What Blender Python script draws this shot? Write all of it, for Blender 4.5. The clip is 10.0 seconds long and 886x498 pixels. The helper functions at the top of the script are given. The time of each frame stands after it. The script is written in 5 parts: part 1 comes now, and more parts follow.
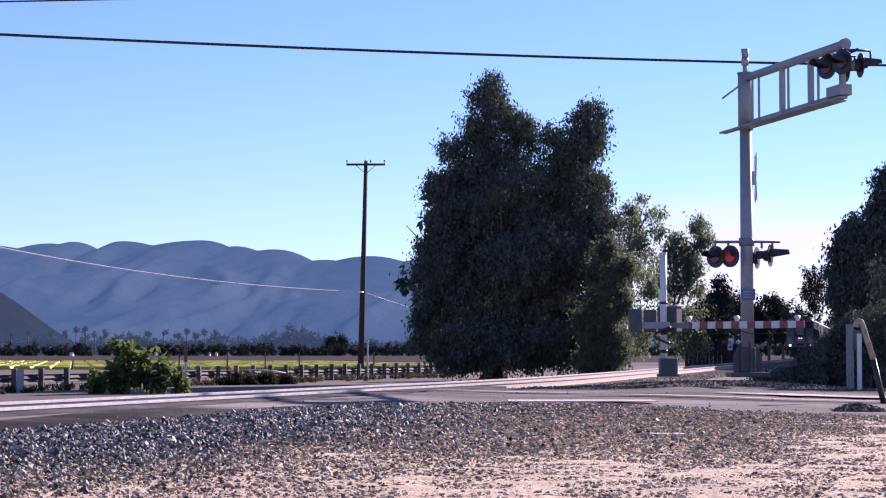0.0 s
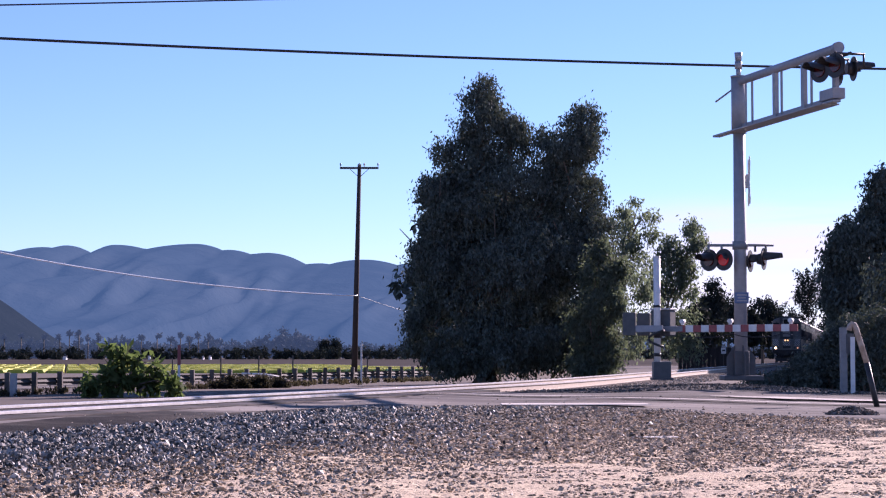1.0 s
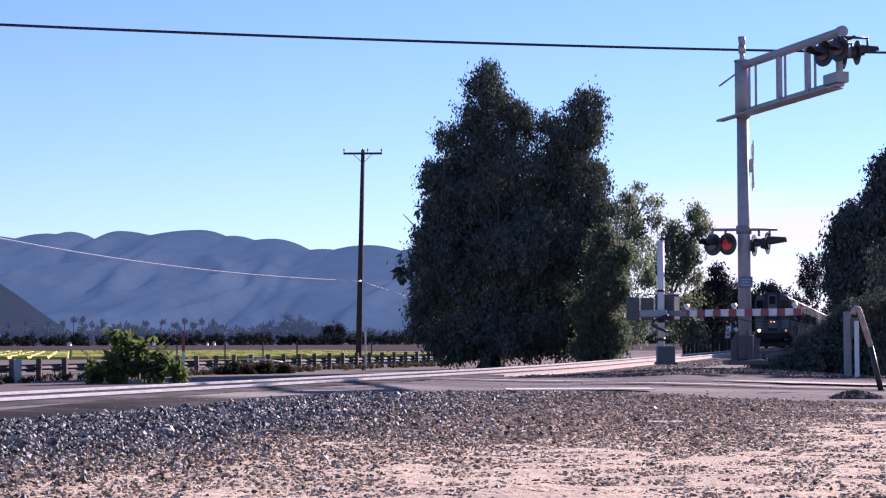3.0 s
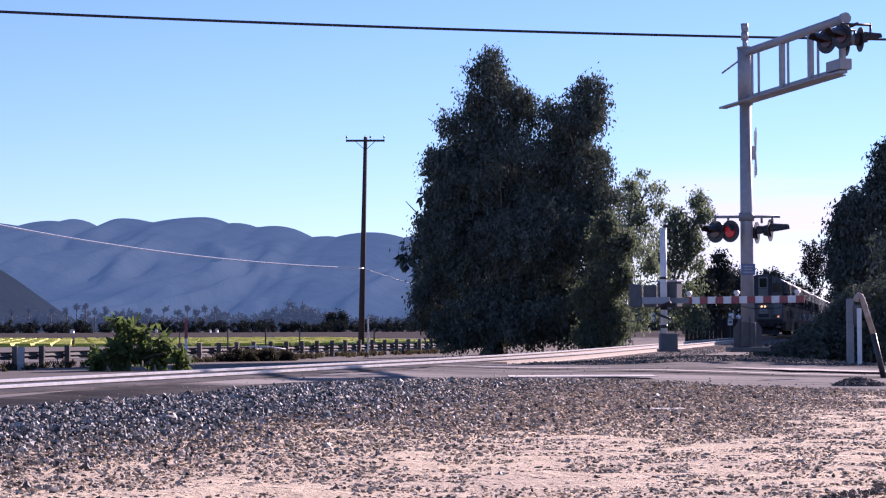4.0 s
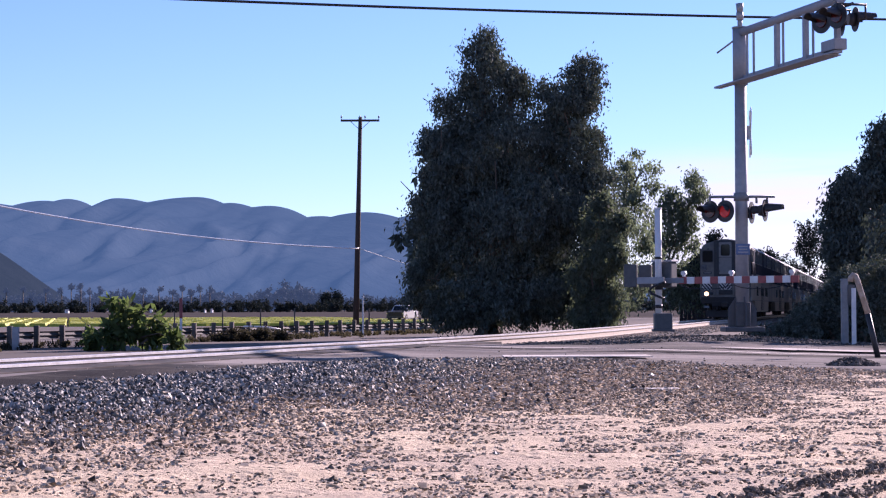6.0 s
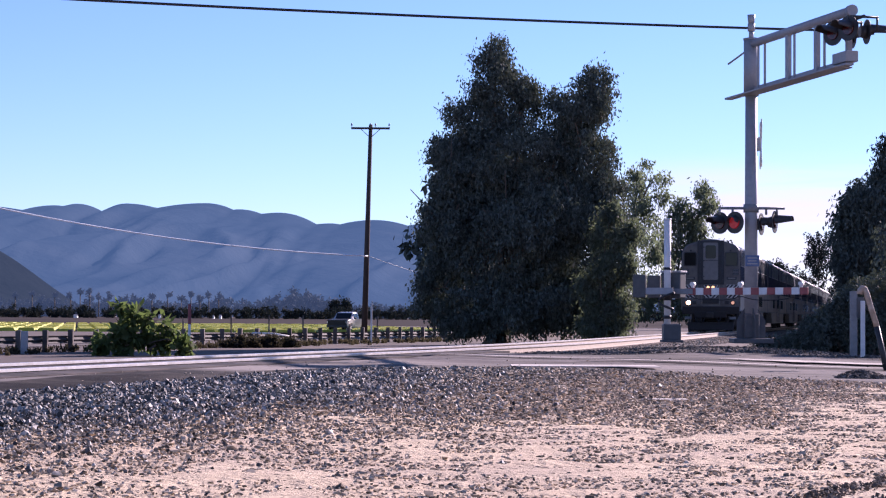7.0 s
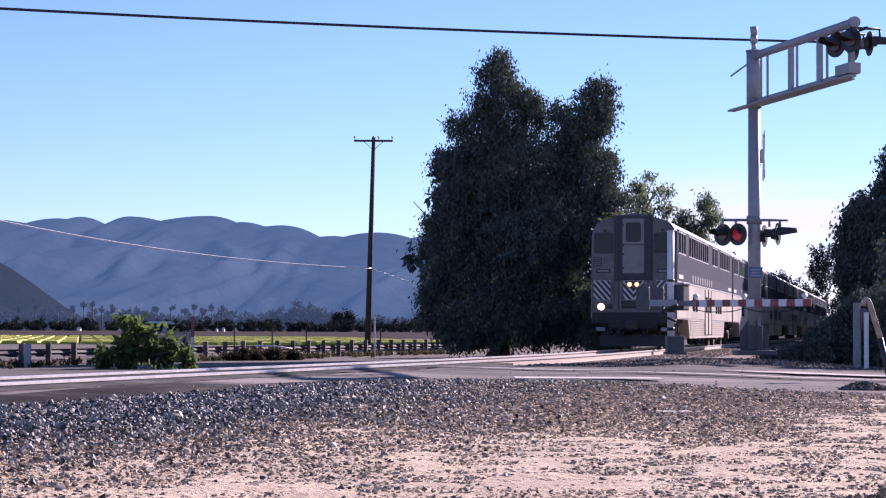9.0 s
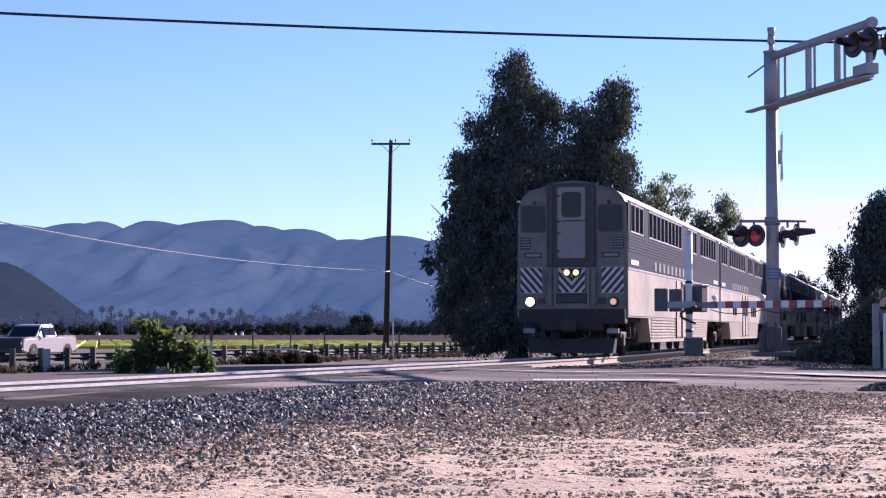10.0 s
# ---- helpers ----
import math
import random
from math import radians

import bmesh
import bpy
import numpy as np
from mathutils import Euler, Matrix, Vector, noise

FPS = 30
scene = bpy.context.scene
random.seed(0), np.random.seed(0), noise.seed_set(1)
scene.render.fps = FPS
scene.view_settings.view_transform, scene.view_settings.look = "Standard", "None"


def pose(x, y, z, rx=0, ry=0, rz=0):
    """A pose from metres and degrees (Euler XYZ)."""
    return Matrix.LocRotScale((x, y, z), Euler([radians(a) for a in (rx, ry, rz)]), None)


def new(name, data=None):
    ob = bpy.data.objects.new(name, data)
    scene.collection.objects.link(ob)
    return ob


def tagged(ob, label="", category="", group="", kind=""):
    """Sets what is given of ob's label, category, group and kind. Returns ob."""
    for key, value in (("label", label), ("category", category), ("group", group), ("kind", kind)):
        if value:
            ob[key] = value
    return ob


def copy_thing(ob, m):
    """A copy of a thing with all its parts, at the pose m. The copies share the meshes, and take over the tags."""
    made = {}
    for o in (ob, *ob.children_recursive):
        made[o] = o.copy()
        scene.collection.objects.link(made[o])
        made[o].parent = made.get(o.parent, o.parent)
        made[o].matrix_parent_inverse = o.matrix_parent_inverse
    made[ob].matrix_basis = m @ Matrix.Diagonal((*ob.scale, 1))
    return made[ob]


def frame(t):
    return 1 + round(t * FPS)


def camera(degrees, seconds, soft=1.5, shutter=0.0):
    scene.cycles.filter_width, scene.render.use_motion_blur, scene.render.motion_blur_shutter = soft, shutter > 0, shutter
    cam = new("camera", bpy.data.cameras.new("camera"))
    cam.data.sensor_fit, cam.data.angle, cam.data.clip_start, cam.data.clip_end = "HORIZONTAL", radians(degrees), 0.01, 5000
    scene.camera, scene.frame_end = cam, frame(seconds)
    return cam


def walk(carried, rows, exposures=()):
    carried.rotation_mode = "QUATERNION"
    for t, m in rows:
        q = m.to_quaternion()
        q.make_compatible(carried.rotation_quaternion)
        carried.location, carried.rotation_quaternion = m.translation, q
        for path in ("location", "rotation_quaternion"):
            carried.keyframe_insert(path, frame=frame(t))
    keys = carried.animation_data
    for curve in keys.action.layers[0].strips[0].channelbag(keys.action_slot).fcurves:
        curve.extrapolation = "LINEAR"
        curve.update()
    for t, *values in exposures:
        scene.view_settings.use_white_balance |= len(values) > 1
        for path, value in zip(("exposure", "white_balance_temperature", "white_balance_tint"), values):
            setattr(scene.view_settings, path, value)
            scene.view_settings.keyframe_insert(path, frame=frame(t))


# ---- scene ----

# ---------------------------------------------------------------- camera
# Someone stands still with a long lens, eye 1.5 m above the fields, and pans by hand.
EYE = 1.5
cam = camera(25.97, 10.0, soft=1.2)
TURNS = [
    (0.0, 93.081, 0.000, 0.000), (0.5, 93.161, -0.028, -0.152), (1.0, 93.185, 0.031, -0.190),
    (1.5, 93.115, 0.075, -0.205), (2.0, 93.003, 0.088, -0.217), (3.5, 92.580, 0.216, -0.005),
    (4.0, 92.364, 0.199, 0.009), (4.5, 92.085, 0.250, 0.026), (5.0, 91.873, 0.292, -0.004),
    (5.5, 91.739, 0.348, -0.109), (7.0, 92.018, -0.375, 0.108), (7.5, 92.244, -0.548, 0.364),
    (8.0, 92.410, -0.408, 0.371), (8.5, 92.435, -0.251, 0.237), (9.0, 92.386, -0.282, 0.205),
    (9.5, 92.399, -0.222, 0.335), (10.0, 92.466, -0.017, 0.749),
]
walk(cam, [(t, pose(0, 0, EYE, a, b, c)) for t, a, b, c in TURNS], [(0.0, 1.14, 6000, 37), (10.0, 1.14, 6000, 37)])

# ---------------------------------------------------------------- light
SUN_WAY = Vector((0.615, 0.683, 0.42)).normalized()      # towards the sun
world = bpy.data.worlds.new("sky")
scene.world = world
world.use_nodes = True
wn = world.node_tree.nodes
sky = wn.new("ShaderNodeTexSky")
sky.sky_type = "NISHITA"
sky.sun_disc = False
sky.sun_elevation = math.asin(SUN_WAY.z)
sky.sun_rotation = math.atan2(SUN_WAY.x, SUN_WAY.y)
sky.air_density, sky.dust_density, sky.ozone_density = 0.9, 0.01, 6.0
wn["Background"].inputs[1].default_value = 0.071
wl = world.node_tree.links
wl.new(sky.outputs[0], wn["Background"].inputs[0])


def world_range(value, a, b):
    n = wn.new("ShaderNodeMapRange")
    n.interpolation_type = "SMOOTHSTEP"
    n.inputs["From Min"].default_value, n.inputs["From Max"].default_value = a, b
    wl.new(value, n.inputs["Value"])
    return n.outputs["Result"]


def world_times(a, b):
    n = wn.new("ShaderNodeMath")
    n.operation = "MULTIPLY"
    wl.new(a, n.inputs[0])
    if isinstance(b, float):
        n.inputs[1].default_value = b
    else:
        wl.new(b, n.inputs[1])
    return n.outputs[0]


# thin pale cloud low over the sunny side
way = wn.new("ShaderNodeTexCoord").outputs["Generated"]
axes = wn.new("ShaderNodeSeparateXYZ")
wl.new(way, axes.inputs[0])
stretch = wn.new("ShaderNodeMapping")
stretch.inputs["Scale"].default_value = (3, 3, 40)
wl.new(way, stretch.inputs[0])
wisps = wn.new("ShaderNodeTexNoise")
wisps.inputs["Scale"].default_value, wisps.inputs["Detail"].default_value = 1.6, 5
wl.new(stretch.outputs[0], wisps.inputs["Vector"])
cloud = world_times(world_range(axes.outputs[2], 0.088, 0.062), world_range(axes.outputs[0], 0.04, 0.15))
cloud = world_times(world_times(cloud, world_range(wisps.outputs["Fac"], 0.30, 0.62)), 0.75)
pale = wn.new("ShaderNodeBackground")
pale.inputs[0].default_value, pale.inputs[1].default_value = (0.46, 0.42, 0.44, 1), 1.0
both = wn.new("ShaderNodeMixShader")
wl.new(cloud, both.inputs[0])
wl.new(wn["Background"].outputs[0], both.inputs[1])
wl.new(pale.outputs[0], both.inputs[2])
wl.new(both.outputs[0], wn["World Output"].inputs[0])
sun = new("sun", bpy.data.lights.new("sun", "SUN"))
sun.data.energy, sun.data.angle, sun.data.color = 5.0, radians(0.53), (1.0, 0.88, 0.76)
sun.matrix_world = SUN_WAY.to_track_quat("Z", "Y").to_matrix().to_4x4()


# ---------------------------------------------------------------- materials
def material(name, base, rough=0.8, metal=0.0, second=None, scale=6.0, detail=8.0, spread=0.5, bump=0.0, bump_scale=None,
             third=None, third_scale=0.7, emit=None, island=0.0, per_object=0.0, stretch=None, spec=0.4):
    """Two-scale mottled surface: base to second by fine noise, towards third in large patches."""
    m = bpy.data.materials.new(name)
    m.use_nodes = True
    t = m.node_tree
    n, l = t.nodes, t.links
    p = n["Principled BSDF"]
    p.inputs["Roughness"].default_value = rough
    p.inputs["Metallic"].default_value = metal
    p.inputs["Specular IOR Level"].default_value = spec
    co = n.new("ShaderNodeTexCoord").outputs["Object"]
    if stretch:
        mp = n.new("ShaderNodeMapping")
        mp.inputs["Scale"].default_value = stretch
        l.new(co, mp.inputs[0])
        co = mp.outputs[0]

    def noise_tex(s):
        a = n.new("ShaderNodeTexNoise")
        a.inputs["Scale"].default_value, a.inputs["Detail"].default_value = s, detail
        a.inputs["Roughness"].default_value = 0.62
        l.new(co, a.inputs["Vector"])
        return a.outputs["Fac"]

    def ramp(f, lo, hi):
        a = n.new("ShaderNodeMapRange")
        a.inputs["From Min"].default_value, a.inputs["From Max"].default_value = lo, hi
        l.new(f, a.inputs["Value"])
        return a.outputs["Result"]

    def mix(f, a, b):
        x = n.new("ShaderNodeMix")
        x.data_type = "RGBA"
        for sock, val in ((x.inputs["Factor"], f), (x.inputs["A"], a), (x.inputs["B"], b)):
            if isinstance(val, tuple):
                sock.default_value = (*val, 1)
            elif isinstance(val, float):
                sock.default_value = val
            else:
                l.new(val, sock)
        return x.outputs["Result"]

    second = second or tuple(c * 0.72 for c in base)
    f = noise_tex(scale)
    col = mix(ramp(f, 0.5 - spread * 0.4, 0.5 + spread * 0.4), second, base)
    if third:
        col = mix(ramp(noise_tex(third_scale), 0.45, 0.68), col, third)
    if island or per_object:
        src_out = n.new("ShaderNodeNewGeometry").outputs["Random Per Island"] if island else n.new("ShaderNodeObjectInfo").outputs["Random"]
        amount = island or per_object
        hsv = n.new("ShaderNodeHueSaturation")
        a = n.new("ShaderNodeMapRange")
        a.inputs["To Min"].default_value, a.inputs["To Max"].default_value = 1 - amount, 1 + amount
        l.new(src_out, a.inputs["Value"])
        l.new(a.outputs[0], hsv.inputs["Value"])
        l.new(col, hsv.inputs["Color"])
        col = hsv.outputs[0]
    l.new(col, p.inputs["Base Color"])
    if bump:
        b = n.new("ShaderNodeBump")
        b.inputs["Strength"].default_value, b.inputs["Distance"].default_value = 0.9, bump
        l.new(noise_tex(bump_scale or scale * 2), b.inputs["Height"])
        l.new(b.outputs[0], p.inputs["Normal"])
    if emit:
        p.inputs["Emission Color"].default_value = (*emit[0], 1)
        p.inputs["Emission Strength"].default_value = emit[1]
    return m


DIRT = material("dry dirt", (0.69, 0.555, 0.39), 0.95, second=(0.48, 0.385, 0.272), scale=3.0, spec=0.1, bump=0.09, bump_scale=8, third=(0.50, 0.40, 0.30), third_scale=0.5)
# stretched streaks mix tyre wear with tree-shadow bands put into the colour
ASPHALT = material("worn streaked asphalt", (0.15, 0.133, 0.122), 0.95, detail=3.5, second=(0.03, 0.028, 0.027), scale=1.7, spread=0.13, spec=0.1, bump=0.02, bump_scale=40, third=(0.27, 0.24, 0.215), third_scale=1.1, stretch=(0.07, 0.32, 1.0))
STONE = material("crushed stone", (0.32, 0.30, 0.27), 0.62, second=(0.035, 0.033, 0.031), scale=14, island=0.95, spec=0.32)
# dark tone stands for shaded gaps between stones and for shade on the verge
BED = material("dark ballast bed", (0.10, 0.09, 0.085), 0.95, second=(0.055, 0.05, 0.046), scale=8, bump=0.03, bump_scale=20, spec=0.1)
STEEL_RAIL = material("polished rail head", (0.85, 0.81, 0.77), 0.34, 0.5, scale=4, second=(0.6, 0.56, 0.52))
RUST = material("dusty rail steel", (0.46, 0.39, 0.32), 0.8, 0.0, second=(0.30, 0.25, 0.20), scale=12)
TIE = material("weathered timber", (0.16, 0.12, 0.09), 0.9, scale=8, per_object=0.2)
GALV = material("galvanised steel", (0.33, 0.34, 0.355), 0.55, 0.2, second=(0.26, 0.27, 0.29), scale=7, bump=0.002)
GREY_PAINT = material("grey painted metal", (0.24, 0.25, 0.26), 0.5, 0.1, scale=9)
BEAM = material("weathered guardrail steel", (0.09, 0.085, 0.08), 0.8, 0.1, scale=9)
TAN = material("worn pale pipe paint", (0.46, 0.40, 0.34), 0.7, scale=6, second=(0.25, 0.18, 0.13))
BLACK = material("black painted metal", (0.032, 0.032, 0.035), 0.45, scale=10)
WHITE = material("white paint", (0.75, 0.74, 0.72), 0.5, scale=8, second=(0.6, 0.59, 0.57))
RED = material("faded red reflective sheet", (0.33, 0.085, 0.08), 0.5, scale=8, second=(0.26, 0.06, 0.06))
LENS = material("red lens", (0.07, 0.008, 0.008), 0.2, scale=3, spec=0.6)
LENS_LIT = material("lit red lens", (0.30, 0.012, 0.012), 0.25, emit=((1.0, 0.07, 0.08), 0.05))
BLUE = material("faded blue sign", (0.10, 0.17, 0.31), 0.5, scale=9)
POLE_WOOD = material("creosoted pole", (0.07, 0.05, 0.04), 0.9, scale=4, stretch=(6, 6, 0.5), bump=0.004)
POST_WOOD = material("grey timber", (0.13, 0.11, 0.095), 0.9, scale=6, per_object=0.3)
FENCE_WOOD = material("dark fence boards", (0.035, 0.028, 0.026), 0.9, scale=5, per_object=0.25, stretch=(5, 5, 0.6))
WIRE = material("black cable", (0.02, 0.02, 0.022), 0.5)
WIRE_BRIGHT = material("pale insulated cable", (0.92, 0.92, 0.92), 0.4, 0.0, second=(0.85, 0.85, 0.85), spec=1.0)
BARK = material("grey-brown bark", (0.16, 0.12, 0.09), 0.95, scale=5, stretch=(4, 4, 0.7), bump=0.02)
GROUND_FAR = material("farm soil", (0.095, 0.07, 0.055), 0.95, second=(0.065, 0.05, 0.04), scale=0.05, third=(0.12, 0.09, 0.07), third_scale=0.01)
CROP = material("bright lettuce rows", (0.52, 0.48, 0.06), 0.7, second=(0.34, 0.37, 0.04), scale=0.6)
# bluish tones and blue emission stand in for haze over the far range
HILL = material("sage scrub hills with haze glow", (0.027, 0.036, 0.045), 0.95, second=(0.017, 0.024, 0.032), scale=0.004, third=(0.038, 0.046, 0.052), third_scale=0.0022, bump=8.0, bump_scale=0.012, spec=0.0, emit=((0.10, 0.205, 0.385), 0.255))
# the foothill's faint blue emission is painted haze too
FOOTHILL = material("dark scrub foothill with haze glow", (0.016, 0.019, 0.023), 0.95, second=(0.011, 0.013, 0.016), scale=0.02, bump=3.0, bump_scale=0.05, spec=0.0, emit=((0.10, 0.2, 0.34), 0.10))


def leaf_material(name, colour, island=0.45, through_light=0.36):
    m = material(name, colour, 0.7, second=tuple(c * 0.6 for c in colour), scale=1.3, island=island, spec=0.25 * through_light)
    t = m.node_tree
    p = t.nodes["Principled BSDF"]
    tr = t.nodes.new("ShaderNodeBsdfTranslucent")
    tr.inputs["Color"].default_value = (colour[0] * 1.35, colour[1] * 1.45, colour[2] * 1.0, 1)
    mx = t.nodes.new("ShaderNodeMixShader")
    mx.inputs[0].default_value = through_light
    t.links.new(p.outputs[0], mx.inputs[1])
    t.links.new(tr.outputs[0], mx.inputs[2])
    t.links.new(mx.outputs[0], t.nodes["Material Output"].inputs[0])
    return m


LEAF_DARK = leaf_material("dark evergreen leaves", (0.112, 0.132, 0.112), 0.5, 0.10)
LEAF_DRY = leaf_material("dry brown brush", (0.045, 0.039, 0.03))
LEAF_STRAW = leaf_material("straw-coloured grass", (0.07, 0.058, 0.042))
LEAF_MID = leaf_material("grey-green pepper leaves", (0.15, 0.178, 0.14), 0.5, 0.42)
LEAF_SAP = leaf_material("olive pepper leaves", (0.115, 0.136, 0.102), 0.5, 0.34)
LEAF_BUSH = leaf_material("fresh shrub leaves", (0.10, 0.135, 0.055), 0.6, 0.45)
LEAF_FAR = leaf_material("far orchard leaves", (0.034, 0.042, 0.040), 0.25, 0.08)


# ---------------------------------------------------------------- mesh helpers
def link_mesh(name, verts, faces, mat, smooth=False):
    me = bpy.data.meshes.new(name)
    me.from_pydata([tuple(v) for v in verts], [], faces)
    for m in (mat if isinstance(mat, (list, tuple)) else [mat]):
        me.materials.append(m)
    if smooth:
        me.polygons.foreach_set("use_smooth", [True] * len(me.polygons))
    return me


def part(name, bm, mat, parent=None, label="", smooth=False):
    """One mesh object from a bmesh, under a thing or a part."""
    me = bpy.data.meshes.new(name)
    bm.to_mesh(me)
    bm.free()
    for m in (mat if isinstance(mat, (list, tuple)) else [mat]):
        me.materials.append(m)
    if smooth:
        me.polygons.foreach_set("use_smooth", [True] * len(me.polygons))
    ob = new(name, me)
    ob.parent = parent
    if label:
        ob["label"] = label
    return ob


def thing(name, m, label, category, group="", kind=""):
    ob = new(name)
    ob.empty_display_size = 0.2
    ob.matrix_basis = m
    return tagged(ob, label, category, group, kind)


def box(size, at=(0, 0, 0), bevel=0.0, rot=None, bm=None):
    """A box of that size centred at at; bevelled edges; added to bm."""
    out = bm or bmesh.new()
    tmp = bmesh.new()
    bmesh.ops.create_cube(tmp, size=1)
    bmesh.ops.scale(tmp, vec=size, verts=tmp.verts)
    if bevel:
        bmesh.ops.bevel(tmp, geom=tmp.edges[:], offset=bevel, segments=2, affect="EDGES", profile=0.5)
    m = Matrix.Translation(at) @ (rot.to_4x4() if rot else Matrix.Identity(4))
    bmesh.ops.transform(tmp, matrix=m, verts=tmp.verts)
    me = bpy.data.meshes.new("tmp")
    tmp.to_mesh(me)
    tmp.free()
    out.from_mesh(me)
    bpy.data.meshes.remove(me)
    return out


def tube(a, b, r0, r1=None, sides=12, bm=None, caps=True):
    out = bm or bmesh.new()
    a, b = Vector(a), Vector(b)
    q = (b - a).to_track_quat("Z", "Y").to_matrix()
    r1 = r0 if r1 is None else r1
    ring = []
    for c, r in ((a, r0), (b, r1)):
        ring.append([out.verts.new(c + q @ Vector((r * math.cos(2 * math.pi * i / sides), r * math.sin(2 * math.pi * i / sides), 0))) for i in range(sides)])
    for i in range(sides):
        f = out.faces.new((ring[0][i], ring[0][(i + 1) % sides], ring[1][(i + 1) % sides], ring[1][i]))
        f.smooth = True
    if caps:
        out.faces.new(ring[0][::-1])
        out.faces.new(ring[1])
    return out


def bent_tube(points, radii, sides=8, bm=None):
    """A tapered tube through the points."""
    out = bm or bmesh.new()
    rings = []
    pts = [Vector(p) for p in points]
    for i, p in enumerate(pts):
        d = (pts[min(i + 1, len(pts) - 1)] - pts[max(i - 1, 0)]).normalized()
        q = d.to_track_quat("Z", "Y").to_matrix()
        rings.append([out.verts.new(p + q @ Vector((radii[i] * math.cos(2 * math.pi * k / sides), radii[i] * math.sin(2 * math.pi * k / sides), 0))) for k in range(sides)])
    for a, b in zip(rings, rings[1:]):
        for k in range(sides):
            f = out.faces.new((a[k], a[(k + 1) % sides], b[(k + 1) % sides], b[k]))
            f.smooth = True
    out.faces.new(rings[0][::-1])
    out.faces.new(rings[-1])
    return out


def profile(outline, y0, y1, bm=None):
    """Extrude an outline in x, z from y0 to y1."""
    out = bm or bmesh.new()
    a = [out.verts.new((x, y0, z)) for x, z in outline]
    b = [out.verts.new((x, y1, z)) for x, z in outline]
    k = len(outline)
    for i in range(k):
        out.faces.new((a[i], a[(i + 1) % k], b[(i + 1) % k], b[i]))
    out.faces.new(a[::-1])
    out.faces.new(b)
    bmesh.ops.recalc_face_normals(out, faces=out.faces[:])
    return out


# ---------------------------------------------------------------- the railway's line
# Slope dx/dy of the line by distance y; it curves gently towards the crossing.
CURVE_Y = [-60, 45, 52, 57, 65, 85, 120, 200, 500]
CURVE_M = [0.335, 0.335, 0.285, 0.245, 0.230, 0.226, 0.225, 0.227, 0.230]
LINE_Y = np.arange(-60, 500.01, 0.5)
slope = np.interp(LINE_Y, CURVE_Y, CURVE_M)
LINE_X = np.concatenate([[0], np.cumsum((slope[1:] + slope[:-1]) * 0.25)])
LINE_X += 3.70 - np.interp(57, LINE_Y, LINE_X)
LINE_S = np.concatenate([[0], np.cumsum(np.hypot(np.diff(LINE_X), 0.5))])
RAIL_TOP = 0.78


def line_at(s):
    """Place on the line's middle at the run s."""
    return Vector((float(np.interp(s, LINE_S, LINE_X)), float(np.interp(s, LINE_S, LINE_Y)), RAIL_TOP))


def run_of(y):
    return float(np.interp(y, LINE_Y, LINE_S))


def off_line(x, y):
    """Distance from the line's middle, positive on the camera's side."""
    return (x - np.interp(y, LINE_Y, LINE_X)) * 0.955


def smooth(a, b, v):
    t = np.clip((v - a) / (b - a), 0, 1)
    return t * t * (3 - 2 * t)


def ground_z(x, y):
    """Height of the land: a low railway bank, the raised crossing, flat fields."""
    p = off_line(x, y)
    paved = 1 - smooth(44, 48, y)
    near = 0.58 + 0.12 * paved * smooth(1.6, 2.0, p) - 0.06 * smooth(1.5, 4.5, p) - 0.14 * smooth(5, 11, p) - 0.3 * smooth(14, 40, p)
    far = 0.58 * (1 - smooth(1.9, 6.5, -p))
    z = np.where(p > 0, near, far)
    z = z + 0.27 * np.exp(-(((x - 7.0) / 4.5) ** 2 + ((y - 47.5) / 4.5) ** 2)) * smooth(1.8, 4.0, p)
    return z * (1 - smooth(150, 320, y)) - 0.5 * smooth(1200, 2500, y)


# ---------------------------------------------------------------- ground
def grid_axis(pieces):
    out = []
    for a, b, step in pieces:
        out += list(np.arange(a, b, step))
    return np.array(out + [pieces[-1][1]])


